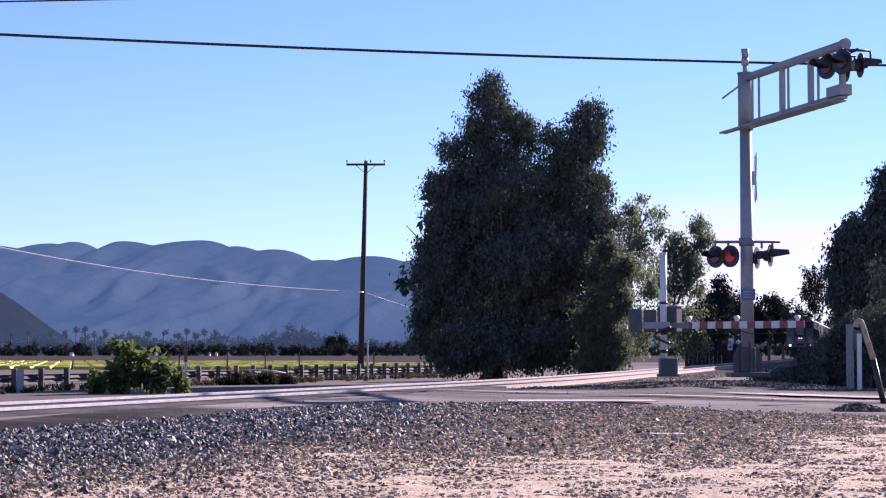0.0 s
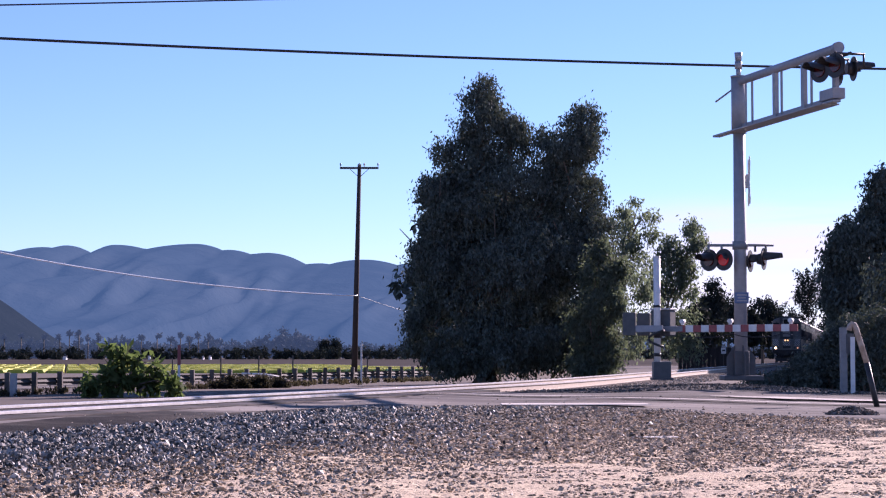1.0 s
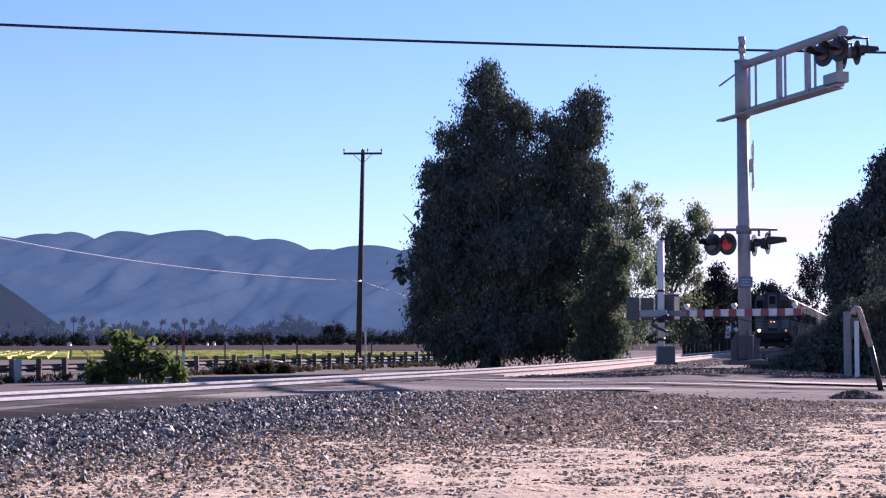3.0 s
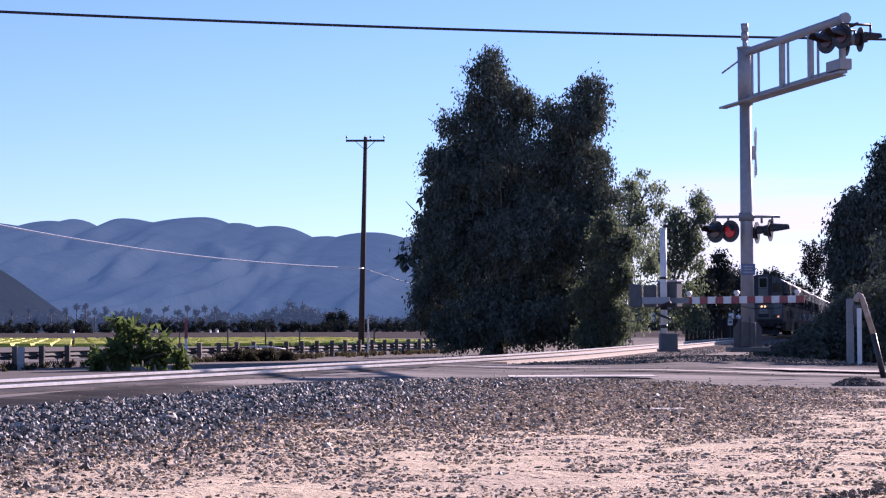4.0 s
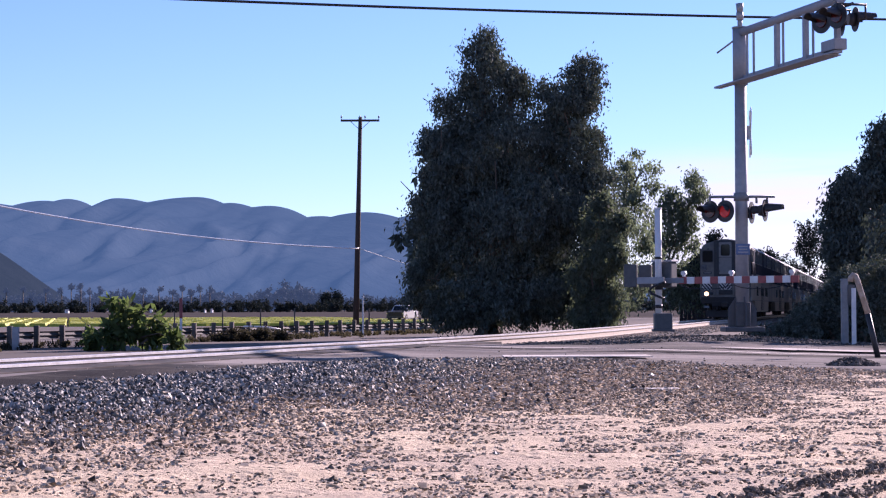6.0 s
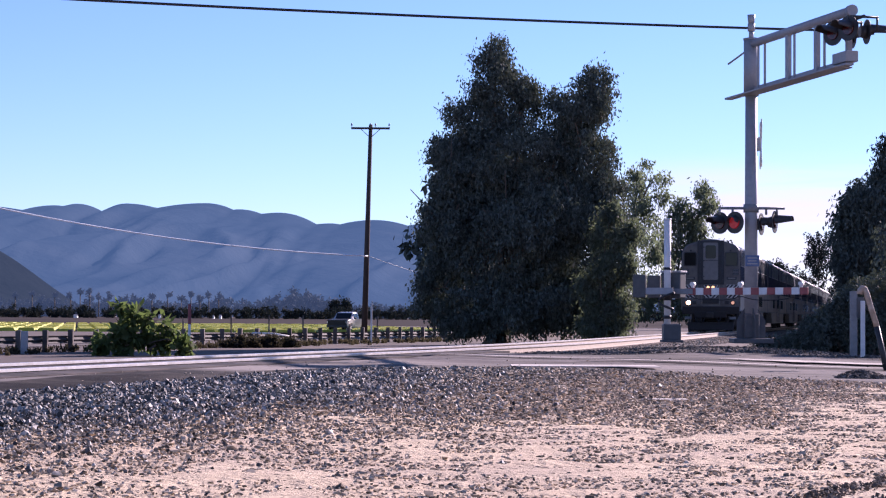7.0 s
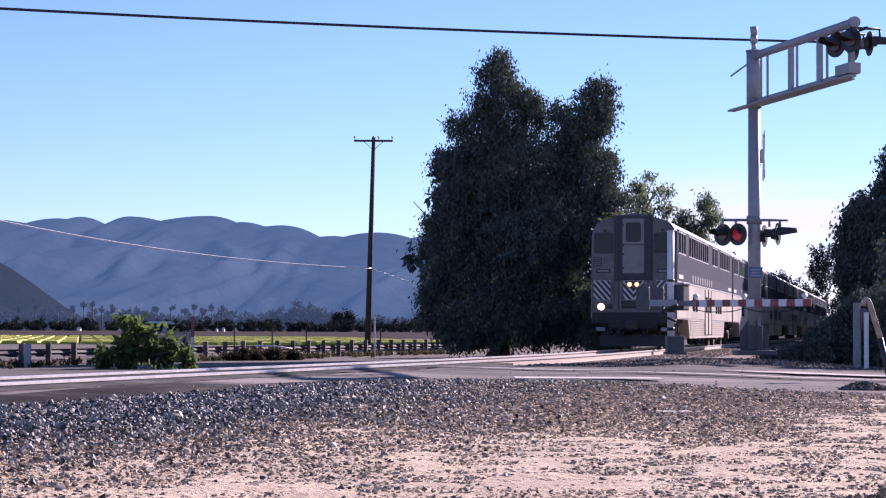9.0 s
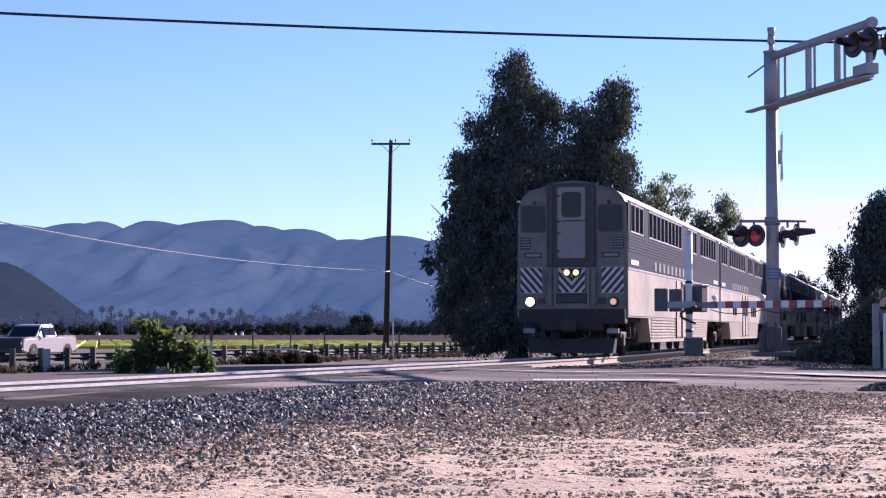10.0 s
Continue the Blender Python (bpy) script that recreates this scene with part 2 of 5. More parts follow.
def build_ground():
    xs = grid_axis([(-6000, -400, 400), (-400, -60, 20), (-60, -14, 2), (-14, 16, 0.3), (16, 60, 2), (60, 400, 20), (400, 6000, 400)])
    ys = grid_axis([(-300, -20, 40), (-20, 8, 2), (8, 60, 0.3), (60, 130, 1.0), (130, 400, 8), (400, 7000, 200)])
    X, Y = np.meshgrid(xs, ys)
    Z = ground_z(X, Y)
    rng = np.random.default_rng(3)
    rough = (np.abs(X) < 16) & (Y > 8) & (Y < 31) & (off_line(X, Y) > 4.4)
    Z = Z + np.where(rough, rng.normal(0, 0.012, Z.shape), 0)
    nx, ny = len(xs), len(ys)
    verts = np.stack([X, Y, Z], -1).reshape(-1, 3)
    i = np.arange(nx * ny).reshape(ny, nx)
    quads = np.stack([i[:-1, :-1], i[:-1, 1:], i[1:, 1:], i[1:, :-1]], -1).reshape(-1, 4)
    cy = verts[quads].mean(1)
    me = link_mesh("ground", verts, quads.tolist(), [DIRT, GROUND_FAR, BED], True)
    pc = off_line(cy[:, 0], cy[:, 1])
    wob = np.array([noise.noise(Vector((a * 0.9, b * 0.9, 1.0))) if abs(a) < 20 and b < 60 else 0 for a, b in cy[:, :2]])
    bed = ((pc > 3.5) & (cy[:, 1] < 34) & (pc < 6.6 + 1.2 * smooth(0, 6, cy[:, 0]) + 1.0 * wob)).astype(int)
    # verge ground takes the dark bed tone in place of tree shade
    bed |= ((pc > -3) & (cy[:, 0] > -1) & (cy[:, 0] < 24) & (cy[:, 1] > 40.5 + 0.2 * cy[:, 0] * 0) & (cy[:, 1] < 62) & (np.abs(wob) < 9)).astype(int)
    me.polygons.foreach_set("material_index", ((cy[:, 1] > 62) | (off_line(cy[:, 0], cy[:, 1]) < -7)).astype(int) + 2 * bed)
    tagged(new("ground", me), "dry pinkish dirt and dark farm soil", "ground", kind="structure")


build_ground()

# ---------------------------------------------------------------- hills
def build_hills(name, y0, depth, x0, x1, crest, nx, ny, mat, label, seed, rib):
    """A range of dry hills whose crest height follows crest(x), with ribs running down its slope."""
    xs = np.linspace(x0, x1, nx)
    ts = np.linspace(0, 1, ny)
    verts = []
    for t in ts:
        for x in xs:
            h = crest(x)
            q = Vector((x / 260.0, t * 1.3, seed))
            u = x / rib + 0.5 * noise.noise(q * 1.7) - 0.55 * t
            ridge = 1 - abs(noise.noise(Vector((u, t * 0.8, seed)))) * 2
            spur = 1 - abs(noise.noise(Vector((u * 2.3 + 0.4 * t, t * 2.2, seed + 5)))) * 2
            gully = 1 - abs(noise.noise(Vector((u * 5.1, t * 5.0, seed + 9)))) * 2
            relief = (ridge - 0.5) * 0.40 + (spur - 0.5) * 0.20 + (gully - 0.5) * 0.08
            z = h * (t ** 1.1 + relief * t ** 0.7 * (1 - t) * 1.3)
            verts.append((x, y0 + depth * t - relief * depth * 0.12 * (1 - t), max(z, -2) - 2))
    faces = []
    for j in range(ny - 1):
        for i in range(nx - 1):
            a = j * nx + i
            faces.append((a, a + 1, a + nx + 1, a + nx))
    tagged(new(name, link_mesh(name, verts, faces, mat, True)), label, "hills", kind="structure")


# rounded tops along the range: bearing, height over the plain, how fast each falls off to either side
TOPS = [(-40, 191, 0.002, 0.0014), (88, 193, 0.0027, 0.006), (127, 196, 0.010, 0.0065), (215, 197, 0.0085, 0.0027), (357, 198.5, 0.0012, 0.005),
        (415, 188, 0.01, 0.005), (485, 182.5, 0.003, 0.0045), (580, 164, 0.002, 0.01), (655, 170.5, 0.0022, 0.0028), (770, 167, 0.002, 0.0015)]


def crest_far(x):
    v = (x / 3900.0) * 3400 + 784
    top = max(h - (left if v < at else right) * (v - at) ** 2 for at, h, left, right in TOPS)
    return float(max(top, 30 + 6 * math.sin(v / 60.0)) / 3400 * 3900 + 3.5)


def crest_near(x):
    v = (x / 1900.0) * 3400 + 784
    return float(max(0.0, 128 - 128 * smooth(-40, 210, v) ** 0.8 + 30 * smooth(0, -300, v)) / 3400 * 1900)


build_hills("hill_range", 2300, 1600, -2600, 2400, crest_far, 620, 90, HILL, "range of dry grassy hills with a blue haze glow", 4.2, 250.0)
build_hills("foothill", 1500, 400, -1100, -280, crest_near, 120, 30, FOOTHILL, "dark foothill in front of the range, faintly glowing for haze", 9.1, 120.0)


# ---------------------------------------------------------------- track
def rail_outline():
    return [(-0.075, -0.18), (0.075, -0.18), (0.075, -0.165), (0.012, -0.15), (0.012, -0.045), (0.037, -0.035), (0.037, 0.0), (-0.037, 0.0), (-0.037, -0.035), (-0.012, -0.045), (-0.012, -0.15), (-0.075, -0.165)]


def sweep(outline, offset, s0, s1, step, mat, name, parent):
    """Sweep an x, z outline along the line at a sideways offset."""
    ss = np.arange(s0, s1, step)
    verts, faces, k = [], [], len(outline)
    for s in ss:
        p = line_at(s)
        d = (line_at(s + 0.5) - line_at(s - 0.5)).normalized()
        right = Vector((d.y, -d.x, 0))
        verts += [p + right * (offset + x) + Vector((0, 0, z)) for x, z in outline]
    for j in range(len(ss) - 1):
        for i in range(k):
            a, b = j * k + i, j * k + (i + 1) % k
            faces.append((a, b, b + k, a + k))
    me = link_mesh(name, verts, faces, mat)
    ob = new(name, me)
    ob.parent = parent
    return ob


track = thing("railway_track", Matrix.Identity(4), "single railway track with bright worn rails on timber ties", "railway track")
for off in (-0.755, 0.755):
    rail = sweep(rail_outline(), off, run_of(5), run_of(420), 1.5, RUST, "rail", track)
    head = sweep([(-0.040, -0.035), (0.040, -0.035), (0.041, 0.002), (0.034, 0.006), (-0.034, 0.006), (-0.041, 0.002)], off, run_of(5), run_of(420), 1.5, STEEL_RAIL, "rail_head", rail)


DARK_PAINT = material("dull dark grey paint", (0.095, 0.10, 0.105), 0.6, 0.0, scale=7, second=(0.065, 0.07, 0.075))


# ---------------------------------------------------------------- crossing signal with cantilever
def light_unit(parent, m, lit=False, hood=0.44):
    """A flashing-light unit that faces local -y: round backboard, housing, lens, visor."""
    base = new("flasher")
    base.empty_display_size = 0.1
    base.parent = parent
    base.matrix_basis = m
    bm = bmesh.new()
    tube((0, 0.0, 0), (0, 0.02, 0), 0.27, 0.27, 28, bm)
    tube((0, 0.02, 0), (0, 0.17, 0), 0.16, 0.12, 16, bm)
    bo = part("backboard", bm, BLACK, base)
    bm = bmesh.new()
    tube((0, -0.005, 0), (0, -0.035, 0), 0.155, 0.14, 20, bm)
    part("lens", bm, LENS_LIT if lit else LENS, base, "lit red glass lens" if lit else "dark red glass lens")
    bm = bmesh.new()
    n = 14
    rows = []
    for r in (0.135, 0.148):
        for y, lo, k in ((-0.002, -25, 1.0), (-hood, 6, 0.86)):
            rows.append([bm.verts.new((r * k * math.cos(a), y, r * k * math.sin(a) + 0.03 - (1 - k) * 0.1)) for a in [radians(lo + (180 - 2 * lo) * i / n) for i in range(n + 1)]])
    for a, b in ((0, 1), (3, 2), (1, 3), (2, 0)):
        for i in range(n):
            bm.faces.new((rows[a][i], rows[a][i + 1], rows[b][i + 1], rows[b][i]))
    part("visor", bm, BLACK, base)
    return base


def build_signal():
    sig = thing("cantilever_signal", pose(7.44, 47.0, 0.96), "grey galvanised crossing signal mast with a cantilever arm over the road", "railway signal")
    bm = tube((0, 0, 0.1), (0, 0, 6.0), 0.165, 0.145, 20)
    tube((0, 0, 6.0), (0, 0, 7.38), 0.185, 0.185, 20, bm)
    tube((0, 0, 7.38), (0, 0, 7.42), 0.20, 0.20, 20, bm)
    part("mast", bm, GALV, sig)
    bm = box((0.95, 0.95, 0.12), (0, 0, 0.0), 0.02)
    part("footing", bm, DARK_PAINT, sig, "concrete footing plate")
    bm = bmesh.new()
    for a in range(4):
        r = Matrix.Rotation(radians(8 + 90 * a), 3, "Z")
        pts = [(0.15, 0.06), (0.36, 0.06), (0.36, 0.5), (0.16, 0.8)]
        vs = [[bm.verts.new(r @ Vector((x, s * 0.012, z))) for x, z in pts] for s in (-1, 1)]
        bm.faces.new(vs[0])
        bm.faces.new(vs[1][::-1])
        for i in range(4):
            bm.faces.new((vs[0][i], vs[0][(i + 1) % 4], vs[1][(i + 1) % 4], vs[1][i]))
    box((0.36, 0.36, 0.60), (0, 0, 0.36), 0.03, bm=bm)
    part("base_shroud", bm, DARK_PAINT, sig)
    # the arm
    way = Vector((1.31, -5.5, 0)).normalized()
    turn = Matrix.Rotation(math.atan2(way.y, way.x), 4, "Z")
    arm = new("arm")
    arm.parent, arm.matrix_basis = sig, turn
    part("upper_tube", tube((-0.2, 0, 7.28), (5.62, 0, 7.24), 0.10, 0.10, 16), GALV, arm)
    part("end_cap", tube((5.56, 0, 7.24), (5.70, 0, 7.24), 0.125, 0.125, 16), GALV, arm)
    part("tie_rod", tube((-1.5, 0, 6.98), (0.0, 0, 7.20), 0.024, 0.022, 8), GALV, arm)
    bm = box((7.0, 0.20, 0.05), (2.25, -0.10, 6.06), 0.006)
    box((5.9, 0.03, 0.19), (2.52, 0.02, 6.12), 0.006, bm=bm)
    box((5.5, 0.42, 0.03), (2.7, -0.10, 6.03), 0.004, bm=bm)
    part("walkway_beam", bm, GALV, arm)
    for x in (0.45, 0.85, 2.25, 2.6, 3.85, 4.25, 5.5):
        wide = x in (2.25, 3.85, 5.5)
        part("strut", box((0.16 if wide else 0.05, 0.10 if wide else 0.05, 1.1), (x, 0, 6.66), 0.008), GALV, arm)
    part("bracket", box((0.7, 0.3, 0.24), (5.36, -0.02, 6.24), 0.02), GALV, arm)
    part("light_rail", tube((4.9, -0.02, 7.02), (6.3, -0.02, 7.02), 0.035, 0.035, 10), BLACK, arm)
    for x in (5.43, 6.2):
        bm = tube((x, -0.35, 7.02), (x, 0.35, 7.02), 0.028, 0.028, 8)
        for y in (-0.33, 0.33):
            tube((x, y, 7.05), (x, y, 6.72), 0.025, 0.025, 8, bm)
        part("hanger", bm, BLACK, arm)
    for x in (5.43, 6.2):
        light_unit(arm, Matrix.Translation((x, -0.34, 6.76)) @ Matrix.Rotation(radians(24), 4, "Z"))
    for x in (5.0, 5.7):
        light_unit(arm, Matrix.Translation((x, 0.34, 6.78)) @ Matrix.Rotation(radians(172), 4, "Z"))
    # flashers on the mast
    bm = tube((-0.80, -0.02, 3.24), (0.80, -0.12, 3.24), 0.035, 0.035, 10)
    for x in (-0.78, -0.46, 0.36, 0.62):
        tube((x, -0.06, 3.25), (x, -0.06, 3.08), 0.03, 0.03, 8, bm)
    tube((0, 0, 3.14), (0, 0, 3.34), 0.19, 0.19, 16, bm)
    part("crossarm", bm, GREY_PAINT, sig)
    light_unit(sig, Matrix.Translation((-0.76, 0.05, 2.88)) @ Matrix.Rotation(radians(-46), 4, "Z"), False, 0.40)
    light_unit(sig, Matrix.Translation((-0.44, -0.22, 2.88)) @ Matrix.Rotation(radians(-46), 4, "Z"), True, 0.16)
    light_unit(sig, Matrix.Translation((0.28, 0.12, 2.86)) @ Matrix.Rotation(radians(66), 4, "Z"))
    light_unit(sig, Matrix.Translation((0.56, -0.16, 2.90)) @ Matrix.Rotation(radians(66), 4, "Z"))
    plate = part("notice_plate", box((0.34, 0.02, 0.27), (0.0, -0.19, 1.95), 0.004), BLUE, sig, "small blue emergency notice plate")
    for k, wide in enumerate((0.24, 0.2, 0.25)):
        part("text_bar", box((wide, 0.008, 0.03), (0.0, -0.203, 2.02 - 0.07 * k), 0), GALV, plate, "white writing drawn as a plain bar")
    bm = tube((0, 0, 7.42), (0, 0, 7.6), 0.06, 0.06, 12)
    tube((0, 0, 7.6), (0, 0, 7.78), 0.09, 0.09, 12, bm)
    tube((0, 0, 7.78), (0, 0, 8.0), 0.075, 0.1, 12, bm)
    part("bell", bm, GALV, sig)
    bm = bmesh.new()
    for lean in (-0.22, 0.22):
        box((0.03, 0.22, 1.40), (0.24, 0.02, 4.82), 0.008, Matrix.Rotation(radians(-7), 3, "Z") @ Matrix.Rotation(lean * 3.4, 3, "X"), bm)
    box((0.14, 0.12, 0.34), (0.17, 0.02, 4.82), 0.02, bm=bm)
    part("crossbuck", bm, WHITE, sig, "crossbuck boards seen edge on")


def build_gate():
    gate = thing("crossing_gate", pose(5.28, 46.0, 0.905), "lowered crossing gate with a red and white striped arm", "crossing gate")
    bm = tube((0, 0, 0.4), (0, 0, 2.95), 0.082, 0.082, 16)
    tube((0, 0, 2.95), (0, 0, 2.98), 0.09, 0.09, 16, bm)
    part("post", bm, WHITE, gate, "white painted steel post")
    for z, h in ((1.13, 0.22), (1.78, 0.06), (0.62, 0.08)):
        part("band", tube((0, 0, z - h / 2), (0, 0, z + h / 2), 0.09, 0.09, 16), BLACK, gate)
    bm = box((0.42, 0.42, 0.40), (0.1, 0, 0.26), 0.03)
    box((0.50, 0.50, 0.06), (0.1, 0, 0.05), 0.01, bm=bm)
    part("junction_base", bm, DARK_PAINT, gate)
    way = Vector((2.97, -1.9, 0)).normalized()
    turn = Matrix.Rotation(math.atan2(way.y, way.x), 4, "Z")
    mech = new("mechanism")
    mech.parent, mech.matrix_basis = gate, turn
    part("housing", box((0.5, 0.34, 0.62), (0.02, 0.30, 1.38), 0.03), DARK_PAINT, mech)
    part("lid", box((0.54, 0.38, 0.05), (0.02, 0.30, 1.71), 0.01), GALV, mech)
    for y in (-0.16, 0.62):
        bm = box((0.95, 0.035, 0.16), (-0.25, y, 1.24), 0.01)
        part("side_arm", bm, GALV, mech)
        part("counterweight", box((0.34, 0.09, 0.55), (-0.66, y, 1.36), 0.02), DARK_PAINT, mech)
    bm = bmesh.new()
    tube((0.0, -0.16, 1.24), (0.0, 0.62, 1.24), 0.04, 0.04, 10, bm)
    part("shaft", bm, BLACK, mech)
    boom = new("boom")
    boom.parent, boom.matrix_basis = gate, turn
    part("stub", box((0.62, 0.07, 0.13), (0.32, 0.1, 1.235), 0.01), GREY_PAINT, boom)
    n, x0, x1 = 15, 0.50, 3.53
    w = (x1 - x0) / n
    for i in range(n):
        part("stripe", box((w - 0.004, 0.05, 0.165), (x0 + w * (i + 0.5), 0.1, 1.235 + 0.006 * i / n), 0.008), RED if i % 2 == 0 else WHITE, boom, "red reflective stripe" if i % 2 == 0 else "white reflective stripe")
    for x in (0.62, 1.85, 3.36):
        bm = box((0.06, 0.09, 0.05), (x, 0.1, 1.35), 0.01)
        tube((x, 0.03, 1.41), (x, 0.17, 1.41), 0.05, 0.05, 14, bm)
        part("gate_lamp", bm, WHITE, boom, "small round gate lamp")
    pts = [(x, 0.13, 1.13 - 0.10 * math.sin(math.pi * abs(math.sin((x - 0.5) / 1.35 * math.pi / 1)) / 2)) for x in np.linspace(0.5, 3.4, 24)]
    part("cable", bent_tube(pts, [0.012] * len(pts), 6), BLACK, boom)
    pts = [(0.30 - 0.42 * math.sin(t * 3.1), -0.24, 1.20 - 0.40 * t) for t in np.linspace(0, 1, 10)]
    part("hose", bent_tube(pts, [0.03] * 10, 8), BLACK, mech)


def build_road_posts():
    post = thing("steel_post", pose(9.35, 44.2, float(ground_z(9.35, 44.2))), "grey square steel post beside the road", "post")
    part("shaft", box((0.15, 0.15, 1.5), (0, 0, 0.74), 0.01), GREY_PAINT, post)
    part("meter_box", box((0.17, 0.14, 0.46), (0.14, -0.02, 1.12), 0.015), DARK_PAINT, post, "grey box fixed to the post")
    post = thing("white_post", pose(9.52, 44.0, float(ground_z(9.52, 44.0))), "thin white marker post beside the road", "post")
    part("shaft", box((0.1, 0.06, 1.3), (0, 0, 0.64), 0.008), WHITE, post)
    y = 36.0
    g = float(ground_z(8.05, y))
    bar = thing("pipe_barrier", pose(8.1, y, g - 0.03), "leaning bent pipe barrier, pale paint worn to bare dark steel", "barrier")
    pts = [(-0.37, 0, 1.50), (-0.355, 0, 1.58), (-0.32, 0, 1.62), (-0.275, 0, 1.60), (-0.24, 0, 1.52), (-0.05, 0, 0.9)]
    part("upper_pipe", bent_tube(pts, [0.055] * 6, 12), TAN, bar, "pale worn painted pipe")
    part("lower_pipe", bent_tube([(-0.05, 0, 0.9), (0.06, 0, 0.4), (0.15, 0, 0.0)], [0.052, 0.055, 0.055], 12), BLACK, bar, "dark bare steel pipe")


# ---------------------------------------------------------------- pole and wires
def hang(a, b, sag, r, n=30):
    a, b = Vector(a), Vector(b)
    pts = [a.lerp(b, t) - Vector((0, 0, sag * 4 * t * (1 - t))) for t in np.linspace(0, 1, n)]
    return bent_tube(pts, [r] * n, 6)


def seen_at(x, y, d):
    """A place at distance d, by its bearing and rise from the first view's middle, at 3400 units a radian."""
    return Vector(((x - 784) / 3400 * d, d, EYE + (624 - y) / 3400 * d))


def build_pole():
    pole = thing("utility_pole", pose(-5.15, 120, -0.3), "tall dark wooden utility pole with a bare crossarm", "utility pole")
    part("shaft", tube((0, 0, 0), (0.32, 0, 13.8), 0.20, 0.12, 14), POLE_WOOD, pole)
    part("crossarm", box((2.42, 0.10, 0.13), (0.31, -0.15, 13.55), 0.01), POLE_WOOD, pole)
    for x in (-0.86, 0.31, 0.62, 1.48):
        bm = tube((x, -0.15, 13.6), (x, -0.15, 13.72), 0.02, 0.02, 8)
        tube((x, -0.15, 13.72), (x, -0.15, 13.86), 0.055, 0.04, 10, bm)
        part("insulator", bm, GREY_PAINT, pole)
    for s in (-1, 1):
        part("brace", tube((0.31 + s * 0.6, -0.13, 13.5), (0.31, -0.13, 12.95), 0.02, 0.02, 6), POLE_WOOD, pole)
    wire = tagged(part("service_cable", hang((-30.0, 100, 8.5), (-4.95, 119.85, 5.26), 0.75, 0.045), WIRE_BRIGHT), "pale service cable sagging to the pole", "cable")
    wire = tagged(part("service_cable", hang((-4.95, 119.85, 5.26), (3.5, 132, 3.0), 0.12, 0.014), GREY_PAINT), "pale service cable running on behind the tree", "cable")
    a, b = seen_at(-500, 32, 40), seen_at(2000, 119, 52)
    tagged(part("overhead_wire", hang(a, b, 0.20, 0.033, 40), WIRE), "thick black overhead cable across the sky", "cable")
    a, b = seen_at(-700, 11, 44), seen_at(1200, -30, 60)
    post = thing("utility_pole", pose(a.x, a.y + 0.14, 0.3), "plain dark wooden pole that carries the thin cable", "utility pole")
    part("shaft", tube((0, 0, 0), (0, 0, a.z + 0.3), 0.17, 0.11, 14), POLE_WOOD, post)
    tagged(part("overhead_wire", hang(a, b, 0.05, 0.022, 40), WIRE), "thin black overhead cable high above", "cable")


def build_guardrail():
    way = Vector((0.335, 0.942, 0))
    start = Vector((-17.1, 72.0, 0))
    rail = thing("guardrail", pose(*start), "roadside guardrail on grey timber posts", "guardrail")
    n = 27
    bm = box((0.20, 0.22, 1.05), (0, 0, 0.35), 0.015)
    first = part("post", bm, POST_WOOD, rail)
    me = first.data
    for i in range(1, n):
        o = new("post", me)
        o.parent = rail
        o.location = way * (1.95 * i)
        o.rotation_euler = (random.uniform(-0.02, 0.02), random.uniform(-0.03, 0.03), random.uniform(-0.2, 0.2))
    turn = Matrix.Rotation(math.atan2(way.y, way.x), 4, "Z")
    out = [(-0.02, 0.34), (0.04, 0.40), (-0.03, 0.48), (0.04, 0.57), (-0.02, 0.64), (-0.035, 0.64), (0.02, 0.57), (-0.05, 0.48), (0.02, 0.40), (-0.035, 0.34)]
    bm = bmesh.new()
    L = 1.95 * n
    a = [bm.verts.new((-2, 0.16 + x, z)) for x, z in out]
    b = [bm.verts.new((L, 0.16 + x, z)) for x, z in out]
    for i in range(len(out)):
        bm.faces.new((a[i], a[(i + 1) % len(out)], b[(i + 1) % len(out)], b[i]))
    beam = part("beam", bm, BEAM, rail)
    beam.matrix_basis = turn
    m = thing("marker_post", pose(-10.7, 80, 0.0), "marker post, red above and white below", "marker post")
    part("lower_board", box((0.10, 0.06, 1.15), (0, 0, 0.55), 0.01), WHITE, m)
    part("upper_board", box((0.13, 0.06, 0.85), (0, 0, 1.53), 0.01), RED, m, "red upper board")
    m = thing("white_post", pose(-15.7, 71.5, 0.0), "short square white post by the guardrail", "post")
    part("shaft", box((0.24, 0.18, 0.92), (0, 0, 0.40), 0.015), GALV, m)
    tagged(part("pole_scrap", bent_tube([seen_at(440, 655, 92), seen_at(478, 656, 92.3), seen_at(508, 661, 92.5)], [0.045, 0.045, 0.04], 8), WHITE), "pale length of pipe leaning on the guardrail", "pipe")
    for x, d, h in ((403, 118, 1.5), (470, 122, 1.5), (530, 126, 1.55), (318, 112, 1.3), (651, 100, 2.1), (662, 110, 1.5)):
        p = seen_at(x, 624, d)
        m = thing("delineator", pose(p.x, d, 0), "thin pale roadside delineator post", "post", "delineators along the highway")
        part("stake", box((0.09, 0.05, h), (0, 0, h / 2), 0.01), WHITE if h > 1.6 else POST_WOOD, m)


build_signal()
build_gate()
build_road_posts()
build_pole()
build_guardrail()


